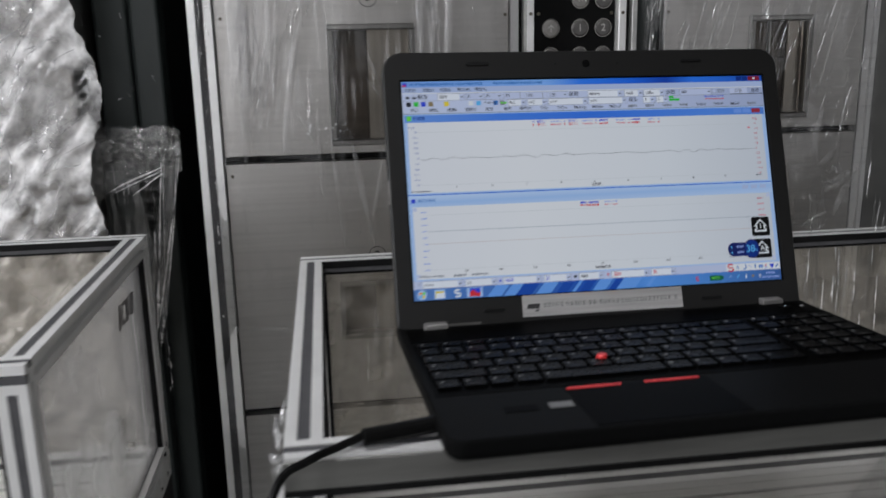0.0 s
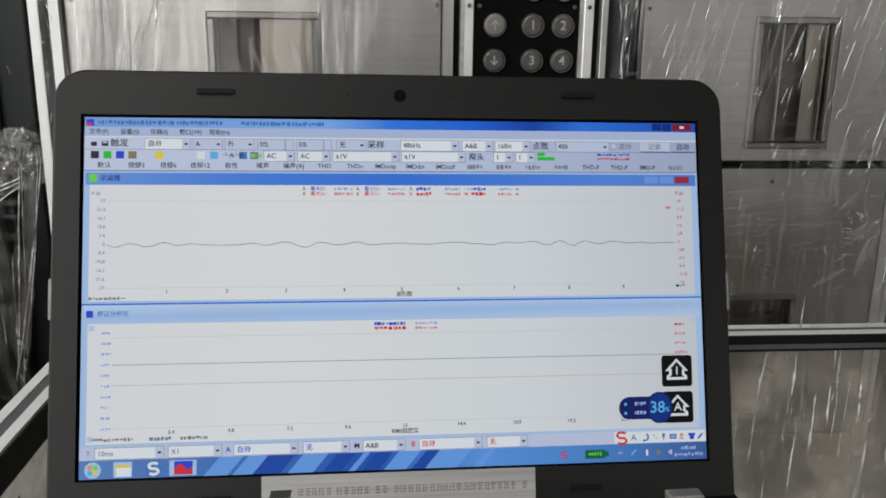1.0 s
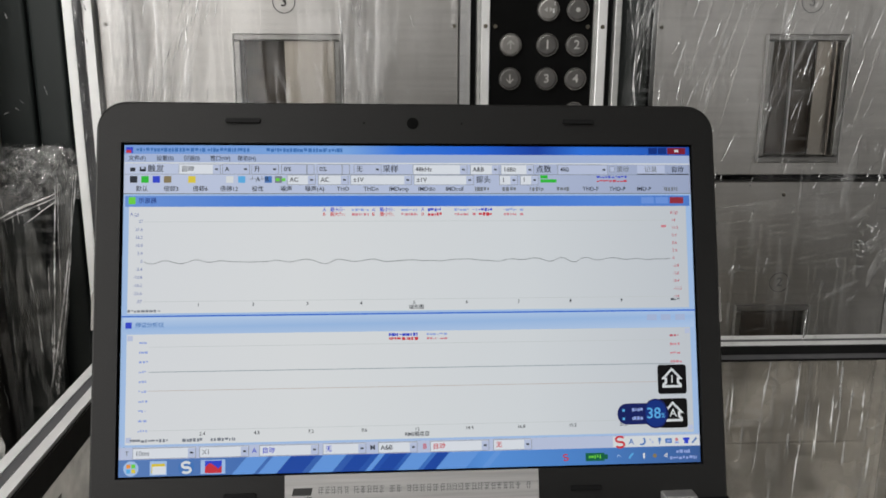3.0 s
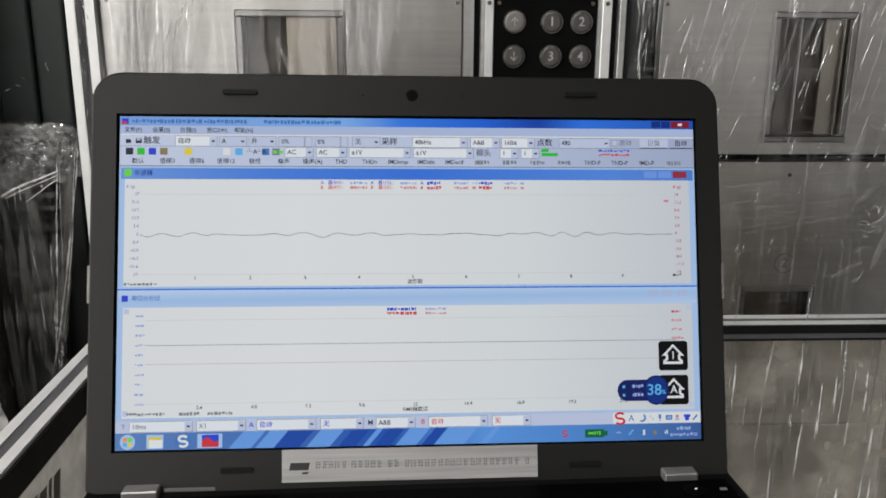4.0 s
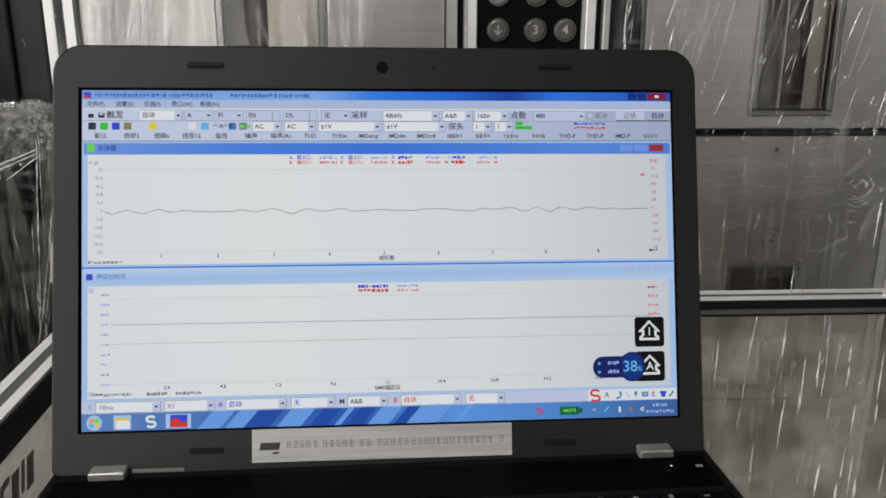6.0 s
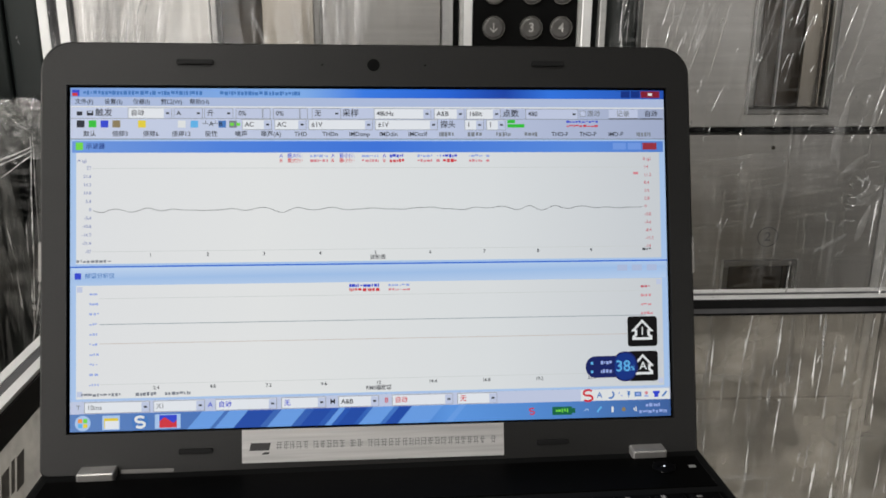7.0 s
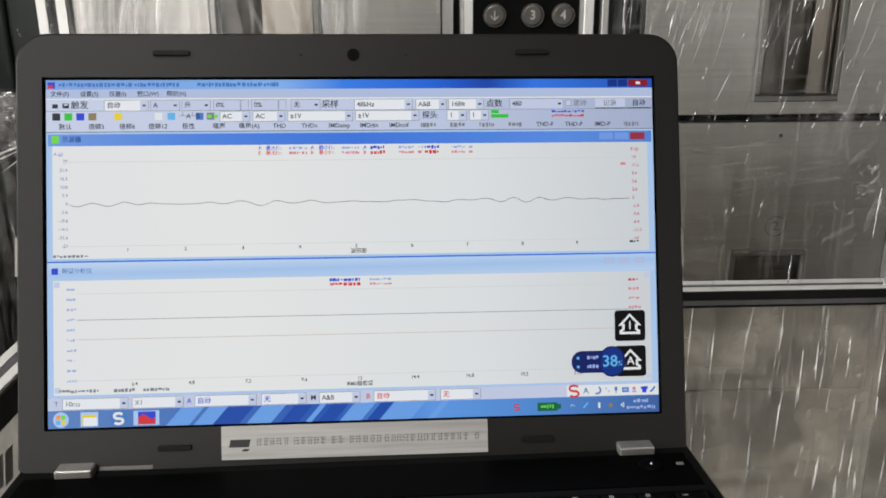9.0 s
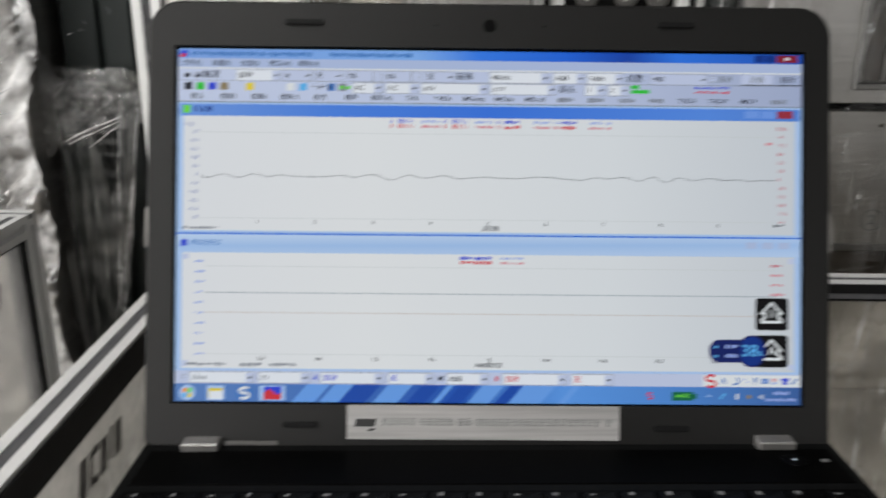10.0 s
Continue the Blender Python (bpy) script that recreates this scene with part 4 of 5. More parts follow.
# first chart window
rect("window_frame", 0, 117, 1366, 404, "pale", 1)
rect("window_title", 4, 119, 1362, 147, "caption_bar", 2)
rect("window_edge", 4, 119, 1362, 121, "pale", 3)
rect("app_icon", 12, 124, 28, 141, "lime", 4)
word("\u793a\u6ce2\u5668", 34, 133, 14, "deep", 4)
for u0, u1, c in ((1240, 1272, "soft_button"), (1276, 1308, "soft_button"), (1312, 1346, "wine")):
    rect("window_button", u0, 125, u1, 141, c, 4)
rect("chart_area", 13, 147, 1352, 397, "paper", 2)
for v, ink, pale, key in ((155, "ultramarine", "haze", "A"), (166, "red", "rose", "B")):
    for u, cap in ((463, key), (480, "\u6700\u5927\u503c:"), (580, key), (598, "\u6700\u5c0f\u503c:"), (698, key)):
        word(cap, u, v, 11, ink, 4)
    for u0, u1 in ((714, 748), (837, 872)):
        blurred(u0, u1, v, ink, 8, 4, 41)
    for u0, u1 in ((532, 572), (650, 690), (778, 812), (822, 834), (898, 930), (938, 950)):
        blurred(u0, u1, v, pale, 6, 4, 42)
for v in (182, 369):
    rect("grid_line", 48, v, 1308, v + 1, "faint", 3)
word("A (g)", 16, 165, 10, "tick", 4, name="axis_number")
word("B (g)", 1312, 163, 10, "tick_red", 4, name="axis_number")
for i in range(11):
    v = 182 + i * 18.7
    word("%g" % (27 - 5.4 * i), 46, v, 10, "tick", 4, "RIGHT", "axis_number")
    word("%g" % round(14 - 2.8 * i, 1), 1314, v, 10, "tick_red", 4, "LEFT", "axis_number")
rect("legend_mark", 1288, 194, 1300, 200, "rose", 4)
bm = bmesh.new()
N = 300
def level(i):
    u = i / N
    bumps = sum(a * math.exp(-((u - c) / w) ** 2) * math.sin(u * f) for a, c, w, f in ((4.5, 0.05, 0.09, 118), (5.0, 0.34, 0.10, 100), (2.0, 0.55, 0.2, 60), (5.0, 0.80, 0.10, 126)))
    return 277 + bumps + 1.2 * math.sin(u * 41) + 0.6 * math.sin(u * 173)
hh = 0.0003 + 4 * 0.00009
for i in range(N):
    u0, u1 = 50 + 1257 * i / N, 50 + 1257 * (i + 1) / N
    p = [uv(u0, level(i) + 0.55, hh), uv(u1, level(i + 1) + 0.55, hh), uv(u1, level(i + 1) - 0.55, hh), uv(u0, level(i) - 0.55, hh)]
    bm.faces.new([bm.verts.new(q) for q in p])
lid_part("wave_line", bm, C["ink"], display)
for i in range(1, 10):
    word(str(i), 49 + 126 * i, 378, 11, "ink", 4, "CENTER", "axis_number")
word("\u6ce2\u5f62\u56fe", 684, 389, 12, "ink", 4, "CENTER")
blurred(1306, 1330, 376, "ink", 6, 4, 82)
blurred(14, 92, 391, "grey", 6, 4, 83)

# second chart window
rect("window_edge", 0, 402, 1366, 405, "blue", 3)
rect("window_frame", 0, 405, 1366, 702, "pale", 1)
rect("app_icon", 10, 417, 24, 431, "ultramarine", 4)
word("\u9891\u8c31\u5206\u6790\u4eea", 32, 424, 13, "steelblue", 4)
for u0 in (1245, 1280, 1316):
    rect("window_button", u0, 413, u0 + 24, 427, "menu", 3)
rect("window_title", 4, 406, 1362, 444, "caption_pale", 2)
rect("chart_area", 13, 445, 1352, 697, "paper", 2)
for v in (448, 680):
    rect("scroll_button", 15 if v > 600 else 15, v, 27, v + 12, "bar", 4)
    rect("scroll_button", 1338, v, 1350, v + 12, "bar", 4)
blurred(618, 690, 453, "ultramarine", 7, 4, 85)
blurred(708, 760, 453, "haze", 5, 4, 86)
blurred(618, 690, 463, "red", 7, 4, 87)
blurred(708, 760, 463, "rose", 5, 4, 88)
rect("grid_line", 64, 474, 1310, 475, "faint", 3)
rect("grid_line", 64, 665, 1310, 666, "faint", 3)
rect("chart_line", 64, 531.2, 1312, 532.8, "line", 3)
rect("chart_line", 64, 574.4, 1312, 575.8, "brown", 3)
for i in range(10):
    blurred(42, 62, 464 + i * 22.4, "haze", 5, 4, 90 + i, "axis_number")
for i in range(4):
    blurred(1300, 1328, 464 + i * 21, "tick_red" if i == 0 else "rose", 6, 4, 100 + i, "axis_number")
for i, cap in enumerate(("2.4", "4.8", "7.2", "9.6", "12", "14.4", "16.8", "19.2", "21.6")):
    word(cap, 187 + 124 * i, 675, 11, "ink", 4, "CENTER", "axis_number")
blurred(24, 112, 688, "grey", 7, 4, 110)
blurred(142, 188, 688, "grey", 8, 4, 111)
blurred(206, 262, 688, "grey", 7, 4, 112)
word("RMS\u5e45\u5ea6\u8c31", 683, 687, 12, "ink", 4, "CENTER")

# settings row
rect("settings_bar", 0, 702, 1366, 730, "bar", 2)
word("T", 14, 716, 14, "grey", 4)
field(32, 172, 705, 728, "10ms", ink="grey")
field(182, 292, 705, 728, "X1", ink="grey")
word("A", 300, 716, 16, "ultramarine", 4)
field(318, 452, 705, 728, "\u81ea\u52a8", ink="ultramarine")
field(464, 562, 705, 728, "\u65e0", ink="ultramarine")
word("M", 572, 716, 16, "ink", 4)
field(592, 682, 705, 728, "A&B")
word("B", 696, 716, 16, "red", 4)
field(714, 852, 705, 728, "\u81ea\u52a8", ink="red")
field(864, 954, 705, 728, "\u65e0", ink="red")
rect("input_bar", 1152, 704, 1364, 729, "white", 3)


def band(name, pts, width, colour, layer):
    """A stroke of even width through the points."""
    bm = bmesh.new()
    h = 0.0003 + layer * 0.00009
    V = [Vector(p) for p in pts]
    prev = None
    for i, p in enumerate(V):
        d = (V[min(i + 1, len(V) - 1)] - V[max(i - 1, 0)]).normalized()
        s = Vector((-d.y, d.x)) * width / 2
        pair = bm.verts.new(uv(*(p - s), h)), bm.verts.new(uv(*(p + s), h))
        if prev:
            bm.faces.new((prev[0], prev[1], pair[1], pair[0]))
        prev = pair
    return lid_part(name, bm, C[colour], display)


def swoosh(name, cu_, cv, r, width, colour, layer):
    """Double-curved stroke of an input-method mark."""
    pts = [(cu_ + r * 0.8 * math.cos(radians(a)), cv - r * 0.48 + r * 0.5 * math.sin(radians(a))) for a in range(-30, -271, -20)]
    pts += [(cu_ + r * 0.8 * math.cos(radians(a)), cv + r * 0.48 + r * 0.5 * math.sin(radians(a))) for a in range(-90, 151, 20)]
    return band(name, pts, width, colour, layer)


def spot(name, cu_, cv, r, colour, layer, n=16, squash=1.0):
    bm = bmesh.new()
    bm.faces.new([bm.verts.new(uv(cu_ + r * math.cos(2 * math.pi * k / n), cv - r * squash * math.sin(2 * math.pi * k / n), 0.0003 + layer * 0.00009)) for k in range(n)])
    return lid_part(name, bm, C[colour], display)


swoosh("tray_icon", 1169, 717, 13, 5, "red", 5)
word("A", 1190, 717, 19, "steelblue", 5)
band("tray_icon", [(1222 + 8 * math.cos(radians(a)), 716 + 8 * math.sin(radians(a))) for a in range(-60, 131, 15)], 4, "steelblue", 5)
spot("tray_icon", 1243, 713, 2, "haze", 5)
spot("tray_icon", 1249, 719, 2, "haze", 5)
rect("tray_icon", 1263, 709, 1269, 718, "steelblue", 5)
rect("tray_icon", 1265, 718, 1267, 724, "steelblue", 5)
rect("tray_icon", 1280, 711, 1296, 722, "steelblue", 5)
rect("tray_icon", 1283, 714, 1293, 719, "haze", 6)
spot("tray_icon", 1308, 714, 4, "rose", 5)
rect("tray_icon", 1303, 719, 1313, 723, "haze", 5)
rect("tray_icon", 1324, 710, 1340, 716, "ultramarine", 5)
rect("tray_icon", 1327, 716, 1337, 724, "ultramarine", 5)
band("tray_icon", [(1346, 723), (1352, 717), (1357, 711)], 4, "steelblue", 5)

# task bar
rect("task_bar", 0, 730, 1366, 769, "task", 1)
for u0, u1, c in ((330, 372, "wave_light"), (372, 430, "wave_dark"), (446, 500, "wave_light"), (520, 560, "wave_dark"), (576, 590, "wave_light"), (604, 640, "wave_dark"), (652, 700, "wave_light"), (712, 740, "wave_dark"), (742, 812, "wave_light"), (850, 866, "wave_light"), (270, 320, "wave_light")):
    rect("task_glint", u0 - 16, 730, u1 - 16, 769, c, 4, 34)
for u0, u1, c in ((70, 108, "pale"), (184, 240, "pale")):
    rect("task_icon", u0, 734, u1, 766, c, 5)
bm = bmesh.new()
bm.faces.new([bm.verts.new(uv(28 + 17 * math.cos(a * math.pi / 12), 750 - 17 * math.sin(a * math.pi / 12), 0.0003 + 5 * 0.00009)) for a in range(24)])
lid_part("task_icon", bm, C["pale"], display)
for u, v, c in ((18, 740, "orange"), (29, 740, "lime"), (18, 751, "cyan"), (29, 751, "yellow")):
    rect("task_icon", u, v, u + 9, v + 9, c, 6)
rect("task_icon", 74, 740, 104, 762, "yellow", 6)
rect("task_icon", 76, 746, 106, 764, "field", 7)
spot("task_icon", 152, 750, 18, "steelblue", 6, 24)
swoosh("task_icon", 152, 750, 12, 6, "white", 7)
bm = bmesh.new()
rect("task_icon", 194, 736, 232, 764, "ultramarine", 6)
hh = 0.0003 + 7 * 0.00009
pts = [(194, 764), (232, 764), (232, 748), (224, 754), (214, 746), (205, 741), (194, 750)]
bm.faces.new([bm.verts.new(uv(a, b, hh)) for a, b in pts])
lid_part("task_icon", bm, C["red"], display)
swoosh("tray_icon", 1036, 750, 7, 3, "red", 5)
rect("battery_icon", 1084, 741, 1130, 760, "teal", 5)
rect("battery_icon", 1130, 745, 1138, 756, "teal", 5)
blurred(1092, 1124, 750, "lime", 9, 6, 114)
band("tray_icon", [(1160, 752), (1165, 747), (1170, 752)], 2, "pale", 5)
band("tray_icon", [(1190, 756), (1196, 748), (1201, 744)], 4, "cyan", 5)
rect("tray_icon", 1224, 744, 1229, 757, "white", 5)
spot("tray_icon", 1253, 751, 5, "tan", 5)
band("tray_icon", [(1277, 751), (1283, 746), (1283, 756), (1277, 751)], 3, "white", 5)
blurred(1306, 1340, 742, "haze", 8, 6, 115)
blurred(1290, 1356, 757, "haze", 8, 6, 116)


# floating gadgets
def plate_of(name, u0, v0, u1, v1, r, colour, layer):
    bm = bmesh.new()
    a, b = uv(u0, v1), uv(u1, v0)
    h = 0.0003 + layer * 0.00009
    bm.faces.new([bm.verts.new((x, y, h)) for x, y in rounded(a.x, b.x, a.y, b.y, r * K, 6)])
    return lid_part(name, bm, C[colour], display)


for v0, cap in ((535, "1"), (616, "A")):
    plate_of("gadget_tile", 1266, v0, 1337, v0 + 70, 7, "black", 8)
    cu_, cv = 1301, v0 + 34
    bm = bmesh.new()
    h = 0.0003 + 9 * 0.00009
    outer = [(0, -27), (27, 1), (18, 1), (18, 8), (24, 12), (24, 21), (-24, 21), (-24, 12), (-18, 8), (-18, 1), (-27, 1)]
    inner = [(0, -20), (16, -3), (12, -3), (12, 10), (18, 15), (-18, 15), (-12, 10), (-12, -3), (-16, -3)]
    bm.faces.new([bm.verts.new(uv(cu_ + a, cv + b, h)) for a, b in outer])
    lid_part("gadget_arrow", bm, C["white"], display)
    bm = bmesh.new()
    bm.faces.new([bm.verts.new(uv(cu_ + a, cv + b, h + 0.0001)) for a, b in inner])
    lid_part("gadget_arrow", bm, C["black"], display)
    word(cap, cu_, cv + 1, 26, "white", 11, "CENTER")
plate_of("gadget_pill", 1164, 626, 1290, 676, 24, "navy", 10)
plate_of("gadget_dial", 1230, 616, 1286, 686, 27, "navy", 11)
plate_of("gadget_dial", 1233, 620, 1283, 682, 24, "deep", 12)
word("38", 1253, 651, 36, "cyan", 13, "CENTER")
word("%", 1276, 656, 15, "cyan", 13, "CENTER")
for v in (641, 661):
    blurred(1200, 1226, v, "haze", 8, 12, 120)
    rect("gadget_dot", 1176, v - 2, 1182, v + 4, "cyan", 12)

# base of the laptop: tilted so that its front edge lies on the bar
TILT = radians(2.6)
BASE = Matrix.Translation((0, 0.004, 0.0365)) @ Matrix.Rotation(-TILT, 4, "X")
# in BASE: x across, y from 0 at the back to -0.248 at the front, z 0 at the keyboard deck


def base_part(name, bm, material, parent, label=""):
    bm.transform(BASE)
    return part(name, bm, material, parent, label)


bm = bmesh.new()
o = rounded(-0.1885, 0.1885, -0.252, 0.0, 0.012, 6, (1, 1, 0.3, 0.3))
prism(bm, [(x, y, -0.0145) for x, y in o], (0, 0, 0.0145))
es = [e for e in bm.edges if all(abs(w.co.z) < 1e-6 for w in e.verts)]
bmesh.ops.bevel(bm, geom=es, offset=0.0018, segments=2, profile=0.6, affect="EDGES")
es = [e for e in bm.edges if all(abs(w.co.z + 0.0145) < 1e-6 for w in e.verts)]
bmesh.ops.bevel(bm, geom=es, offset=0.006, segments=3, profile=0.5, affect="EDGES")
base_part("base", bm, DECK, laptop, "black palm rest and body")
for x in (-0.15, 0.15):
    base_part("foot", boxm(x - 0.02, x + 0.02, -0.214, -0.206, -0.0162, -0.0144, bevel=0.0005), RUBBER, laptop)
base_part("foot", boxm(-0.09, 0.10, -0.03, -0.02, -0.0270, -0.0144, bevel=0.001), RUBBER, laptop)
base_part("hinge_cover", boxm(-0.150, 0.150, -0.012, -0.002, -0.001, 0.006, bevel=0.002), DECK, laptop)
for x in (-0.156, 0.156):
    base_part("hinge", boxm(x - 0.0100, x + 0.0100, -0.021, -0.004, -0.001, 0.0048, bevel=0.0008), HINGE, laptop, "silver hinge cover")
base_part("speaker_strip", boxm(-0.183, 0.183, -0.054, -0.020, -0.001, 0.0006, bevel=0.0004), PAD, laptop)
pb = base_part("power_button", disc(bmesh.new(), (0.160, -0.033, 0.0004), 0.0065, "z", 0.0012), KEY, laptop, "round power button with a lit dot")
base_part("power_light", disc(bmesh.new(), (0.160, -0.033, 0.0016), 0.0006, "z", 0.0003, 10), glow("white_led", (0.8, 0.9, 1), 1.2), pb)
base_part("indicator", boxm(0.1745, 0.1785, -0.034, -0.0315, 0.0004, 0.0012, bevel=0.0003), LEGEND, laptop)
base_part("key_well", boxm(-0.183, 0.183, -0.178, -0.060, -0.001, 0.0003), PAD, laptop)

KP = 0.0188
rows = [
    (-0.0690, 0.010, [1.0] * 15 + [1] * 4),
    (-0.0850, 0.0155, [0.9] + [1] * 12 + [1.9] + [1] * 4),
    (-0.1035, 0.0155, [1.4] + [1] * 12 + [1.4] + [1] * 4),
    (-0.1220, 0.0155, [1.7] + [1] * 11 + [2.1] + [1] * 4),
    (-0.1405, 0.0155, [2.2] + [1] * 10 + [2.6] + [1] * 4),
    (-0.1590, 0.0155, [1, 1, 1, 1.1, 4.9, 1.1, 1, 1, 1, 1.7] + [1] * 4),
]
random.seed(3)
for ry, kd, widths in rows:
    main = widths[:-4]
    s = 14.8 / sum(main)
    x = -0.1805
    spans = []
    for wd in main:
        spans.append((x, x + wd * s * KP))
        x += wd * s * KP
    x = 0.1045
    for wd in widths[-4:]:
        spans.append((x, x + 0.019))
        x += 0.019
    for a, b in spans:
        bm = bmesh.new()
        lo = [(a + 0.0012, ry - kd / 2), (b - 0.0012, ry - kd / 2), (b - 0.0012, ry + kd / 2), (a + 0.0012, ry + kd / 2)]
        hi = [(a + 0.0022, ry - kd / 2 + 0.0009), (b - 0.0022, ry - kd / 2 + 0.0009), (b - 0.0022, ry + kd / 2 - 0.0009), (a + 0.0022, ry + kd / 2 - 0.0009)]
        vl = [bm.verts.new((p, q, 0.0003)) for p, q in lo]
        vm = [bm.verts.new((p, q, 0.0018)) for p, q in lo]
        vh = [bm.verts.new((p, q, 0.0025)) for p, q in hi]
        dip = bm.verts.new(((a + b) / 2, ry, 0.0021))
        for i in range(4):
            j = (i + 1) % 4
            bm.faces.new((vl[i], vl[j], vm[j], vm[i]))
            bm.faces.new((vm[i], vm[j], vh[j], vh[i]))
            bm.faces.new((vh[i], vh[j], dip))
        k = base_part("key", bm, KEY, laptop)
        # print block of random size, doubling as the glint on the key
        bm = boxm(a + 0.0042, a + 0.0042 + random.uniform(0.0018, 0.0032), ry + kd * 0.12, ry + kd * 0.12 + random.uniform(0.0010, 0.0030), 0.00235, 0.0026)
        base_part("key_print_glint", bm, LEGEND, k)
base_part("pointing_stick", disc(bmesh.new(), (-0.0495, -0.131, 0.0005), 0.0042, "z", 0.0042, 20, dome=0.0016), RED, laptop, "red rubber pointing stick")
base_part("touchpad", boxm(-0.095, 0.008, -0.248, -0.182, -0.0005, 0.0004, bevel=0.0004), PAD, laptop)
for a, b in ((-0.094, -0.055), (-0.038, 0.002)):
    base_part("button_stripe", boxm(a, b, -0.1855, -0.1820, 0.0002, 0.0009, bevel=0.0003), RED, laptop, "red button stripe")
base_part("sticker", boxm(-0.114, -0.098, -0.214, -0.205, 0.0, 0.0003), GREY_INK, laptop, "small grey sticker")
base_part("badge", boxm(-0.144, -0.122, -0.216, -0.206, 0.0, 0.0003), PAD, laptop)

# ---------------------------------------------------------------- power plug and cable
plug = thing("power_cable", "black power cable with a moulded plug at the laptop's side", "cable")
bm = bmesh.new()
tube(bm, [(-0.172, -0.204, 0.0385), (-0.194, -0.209, 0.038), (-0.224, -0.215, 0.0375)], 0.0058, 12)
part("plug", bm, CABLE, plug)
part("lead", tube(bmesh.new(), [(-0.222, -0.211, 0.0375), (-0.240, -0.219, 0.0345), (-0.258, -0.230, 0.0325), (-0.276, -0.240, 0.024), (-0.288, -0.252, -0.02), (-0.298, -0.26, -0.12), (-0.31, -0.25, -0.30), (-0.33, -0.24, -0.6), (-0.34, -0.2, FLOOR_Z + 0.004), (-0.5, -0.1, FLOOR_Z + 0.004)], 0.0027, 8), CABLE, plug)

# ---------------------------------------------------------------- dark cabinets behind
cab = thing("dark_cabinet", "tall dark green painted steel cabinet behind the cases", "cabinet")
part("body", boxm(-0.632, -0.515, 0.92, 1.25, FLOOR_Z, 1.1, bevel=0.02, seg=3), DARK, cab)
part("door", boxm(-0.630, -0.572, 0.902, 0.919, FLOOR_Z + 0.05, 1.08, bevel=0.006, seg=3), DARK, cab)
part("door", boxm(-0.568, -0.518, 0.902, 0.919, FLOOR_Z + 0.05, 1.08, bevel=0.006, seg=3), DARK, cab)
low = thing("low_cabinet", "low dark green steel cabinet wrapped in clear film", "cabinet")
part("body", boxm(-0.632, -0.556, 0.85, 0.898, FLOOR_Z, 0.122, bevel=0.012, seg=2), DARK, low)
# Added black backing that keeps the gap behind the cabinets dark.
tagged(put(boxm(-4.4, -0.30, 1.30, 1.36, FLOOR_Z, 1.1), "partition", VOID), "black partition filling the gap behind the cabinets", "partition", kind="structure")
left_rig = thing("steel_cabinet", "light grey steel cabinet wrapped in crumpled clear film", "cabinet")
part("body", boxm(-1.6, -0.640, 0.79, 1.25, FLOOR_Z, 1.1, bevel=0.006, seg=2), STEEL, left_rig)

# small white stand in the side case
st = thing("white_stand", "small white plastic stand with a cross arm on a slotted table", "stand")
part("post", boxm(-0.517, -0.505, 0.296, 0.306, LOW - 0.025, -0.150, bevel=0.002), WHITE_PL, st)
part("head", boxm(-0.521, -0.501, 0.292, 0.308, -0.190, -0.160, bevel=0.003), WHITE_PL, st)
part("cross_arm", boxm(-0.555, -0.49, 0.297, 0.305, -0.200, -0.194, bevel=0.001), WHITE_PL, st)

# ---------------------------------------------------------------- stretch film
def ribbon(bm, p, d, length, width, bend, rnd, away=Vector((0, -1, 0))):
    """Narrow tapering crease of film that wanders in the plane across 'away'; bend in degrees a step."""
    d = d.normalized()
    step = min(0.006, length / 5)
    n = max(5, int(length / step))
    turn, prev, c = 0.0, None, p.copy()
    for i in range(n + 1):
        t = i / n
        turn = 0.6 * turn + rnd.gauss(0, bend)
        d = Matrix.Rotation(radians(turn), 3, away) @ d
        s = d.cross(away).normalized()
        w = width * (0.1 + 0.9 * math.sin(math.pi * t) ** 0.6) * rnd.uniform(0.35, 1.2)
        c = c + d * (length / n) + away * rnd.gauss(0, 0.0003)
        a, m_, b = bm.verts.new(c - s * w * rnd.uniform(0.3, 0.7)), bm.verts.new(c + away * w * rnd.uniform(0.2, 0.6)), bm.verts.new(c + s * w * rnd.uniform(0.3, 0.7))
        if prev:
            bm.faces.new((prev[0], prev[1], m_, a))
            bm.faces.new((prev[1], prev[2], b, m_))
        prev = (a, m_, b)


def glints(bm, xa, xb, za, zb, y, count, size, rnd):
    """Small tilted facets of crumpled film, whitened to stand for its glints."""
    for _ in range(count):
        c = Vector((rnd.uniform(xa, xb), y + rnd.uniform(-0.004, 0.004), rnd.uniform(za, zb)))
        r = size * rnd.uniform(0.4, 1.3)
        tilt = Euler((rnd.gauss(0, 0.5), rnd.uniform(0, 6.28), rnd.gauss(0, 0.6))).to_matrix()
        k = rnd.randint(3, 5)
        bm.faces.new([bm.verts.new(c + tilt @ Vector((r * rnd.uniform(0.3, 1) * math.cos(2 * math.pi * q / k), 0, 1.8 * r * rnd.uniform(0.3, 1) * math.sin(2 * math.pi * q / k)))) for q in range(k)])


def sheet(x0, x1, z0, z1, y, nx, nz, amp, seed, sx=14.0, sz=5.0):
    bm = bmesh.new()
    V = [[bm.verts.new((x0 + (x1 - x0) * i / nx, y + amp * noise.noise((sx * (x0 + (x1 - x0) * i / nx) + seed, sz * (z0 + (z1 - z0) * j / nz), seed)), z0 + (z1 - z0) * j / nz)) for j in range(nz + 1)] for i in range(nx + 1)]
    for i in range(nx):
        for j in range(nz):
            f = bm.faces.new((V[i][j], V[i + 1][j], V[i + 1][j + 1], V[i][j + 1]))
            f.smooth = True
    return bm


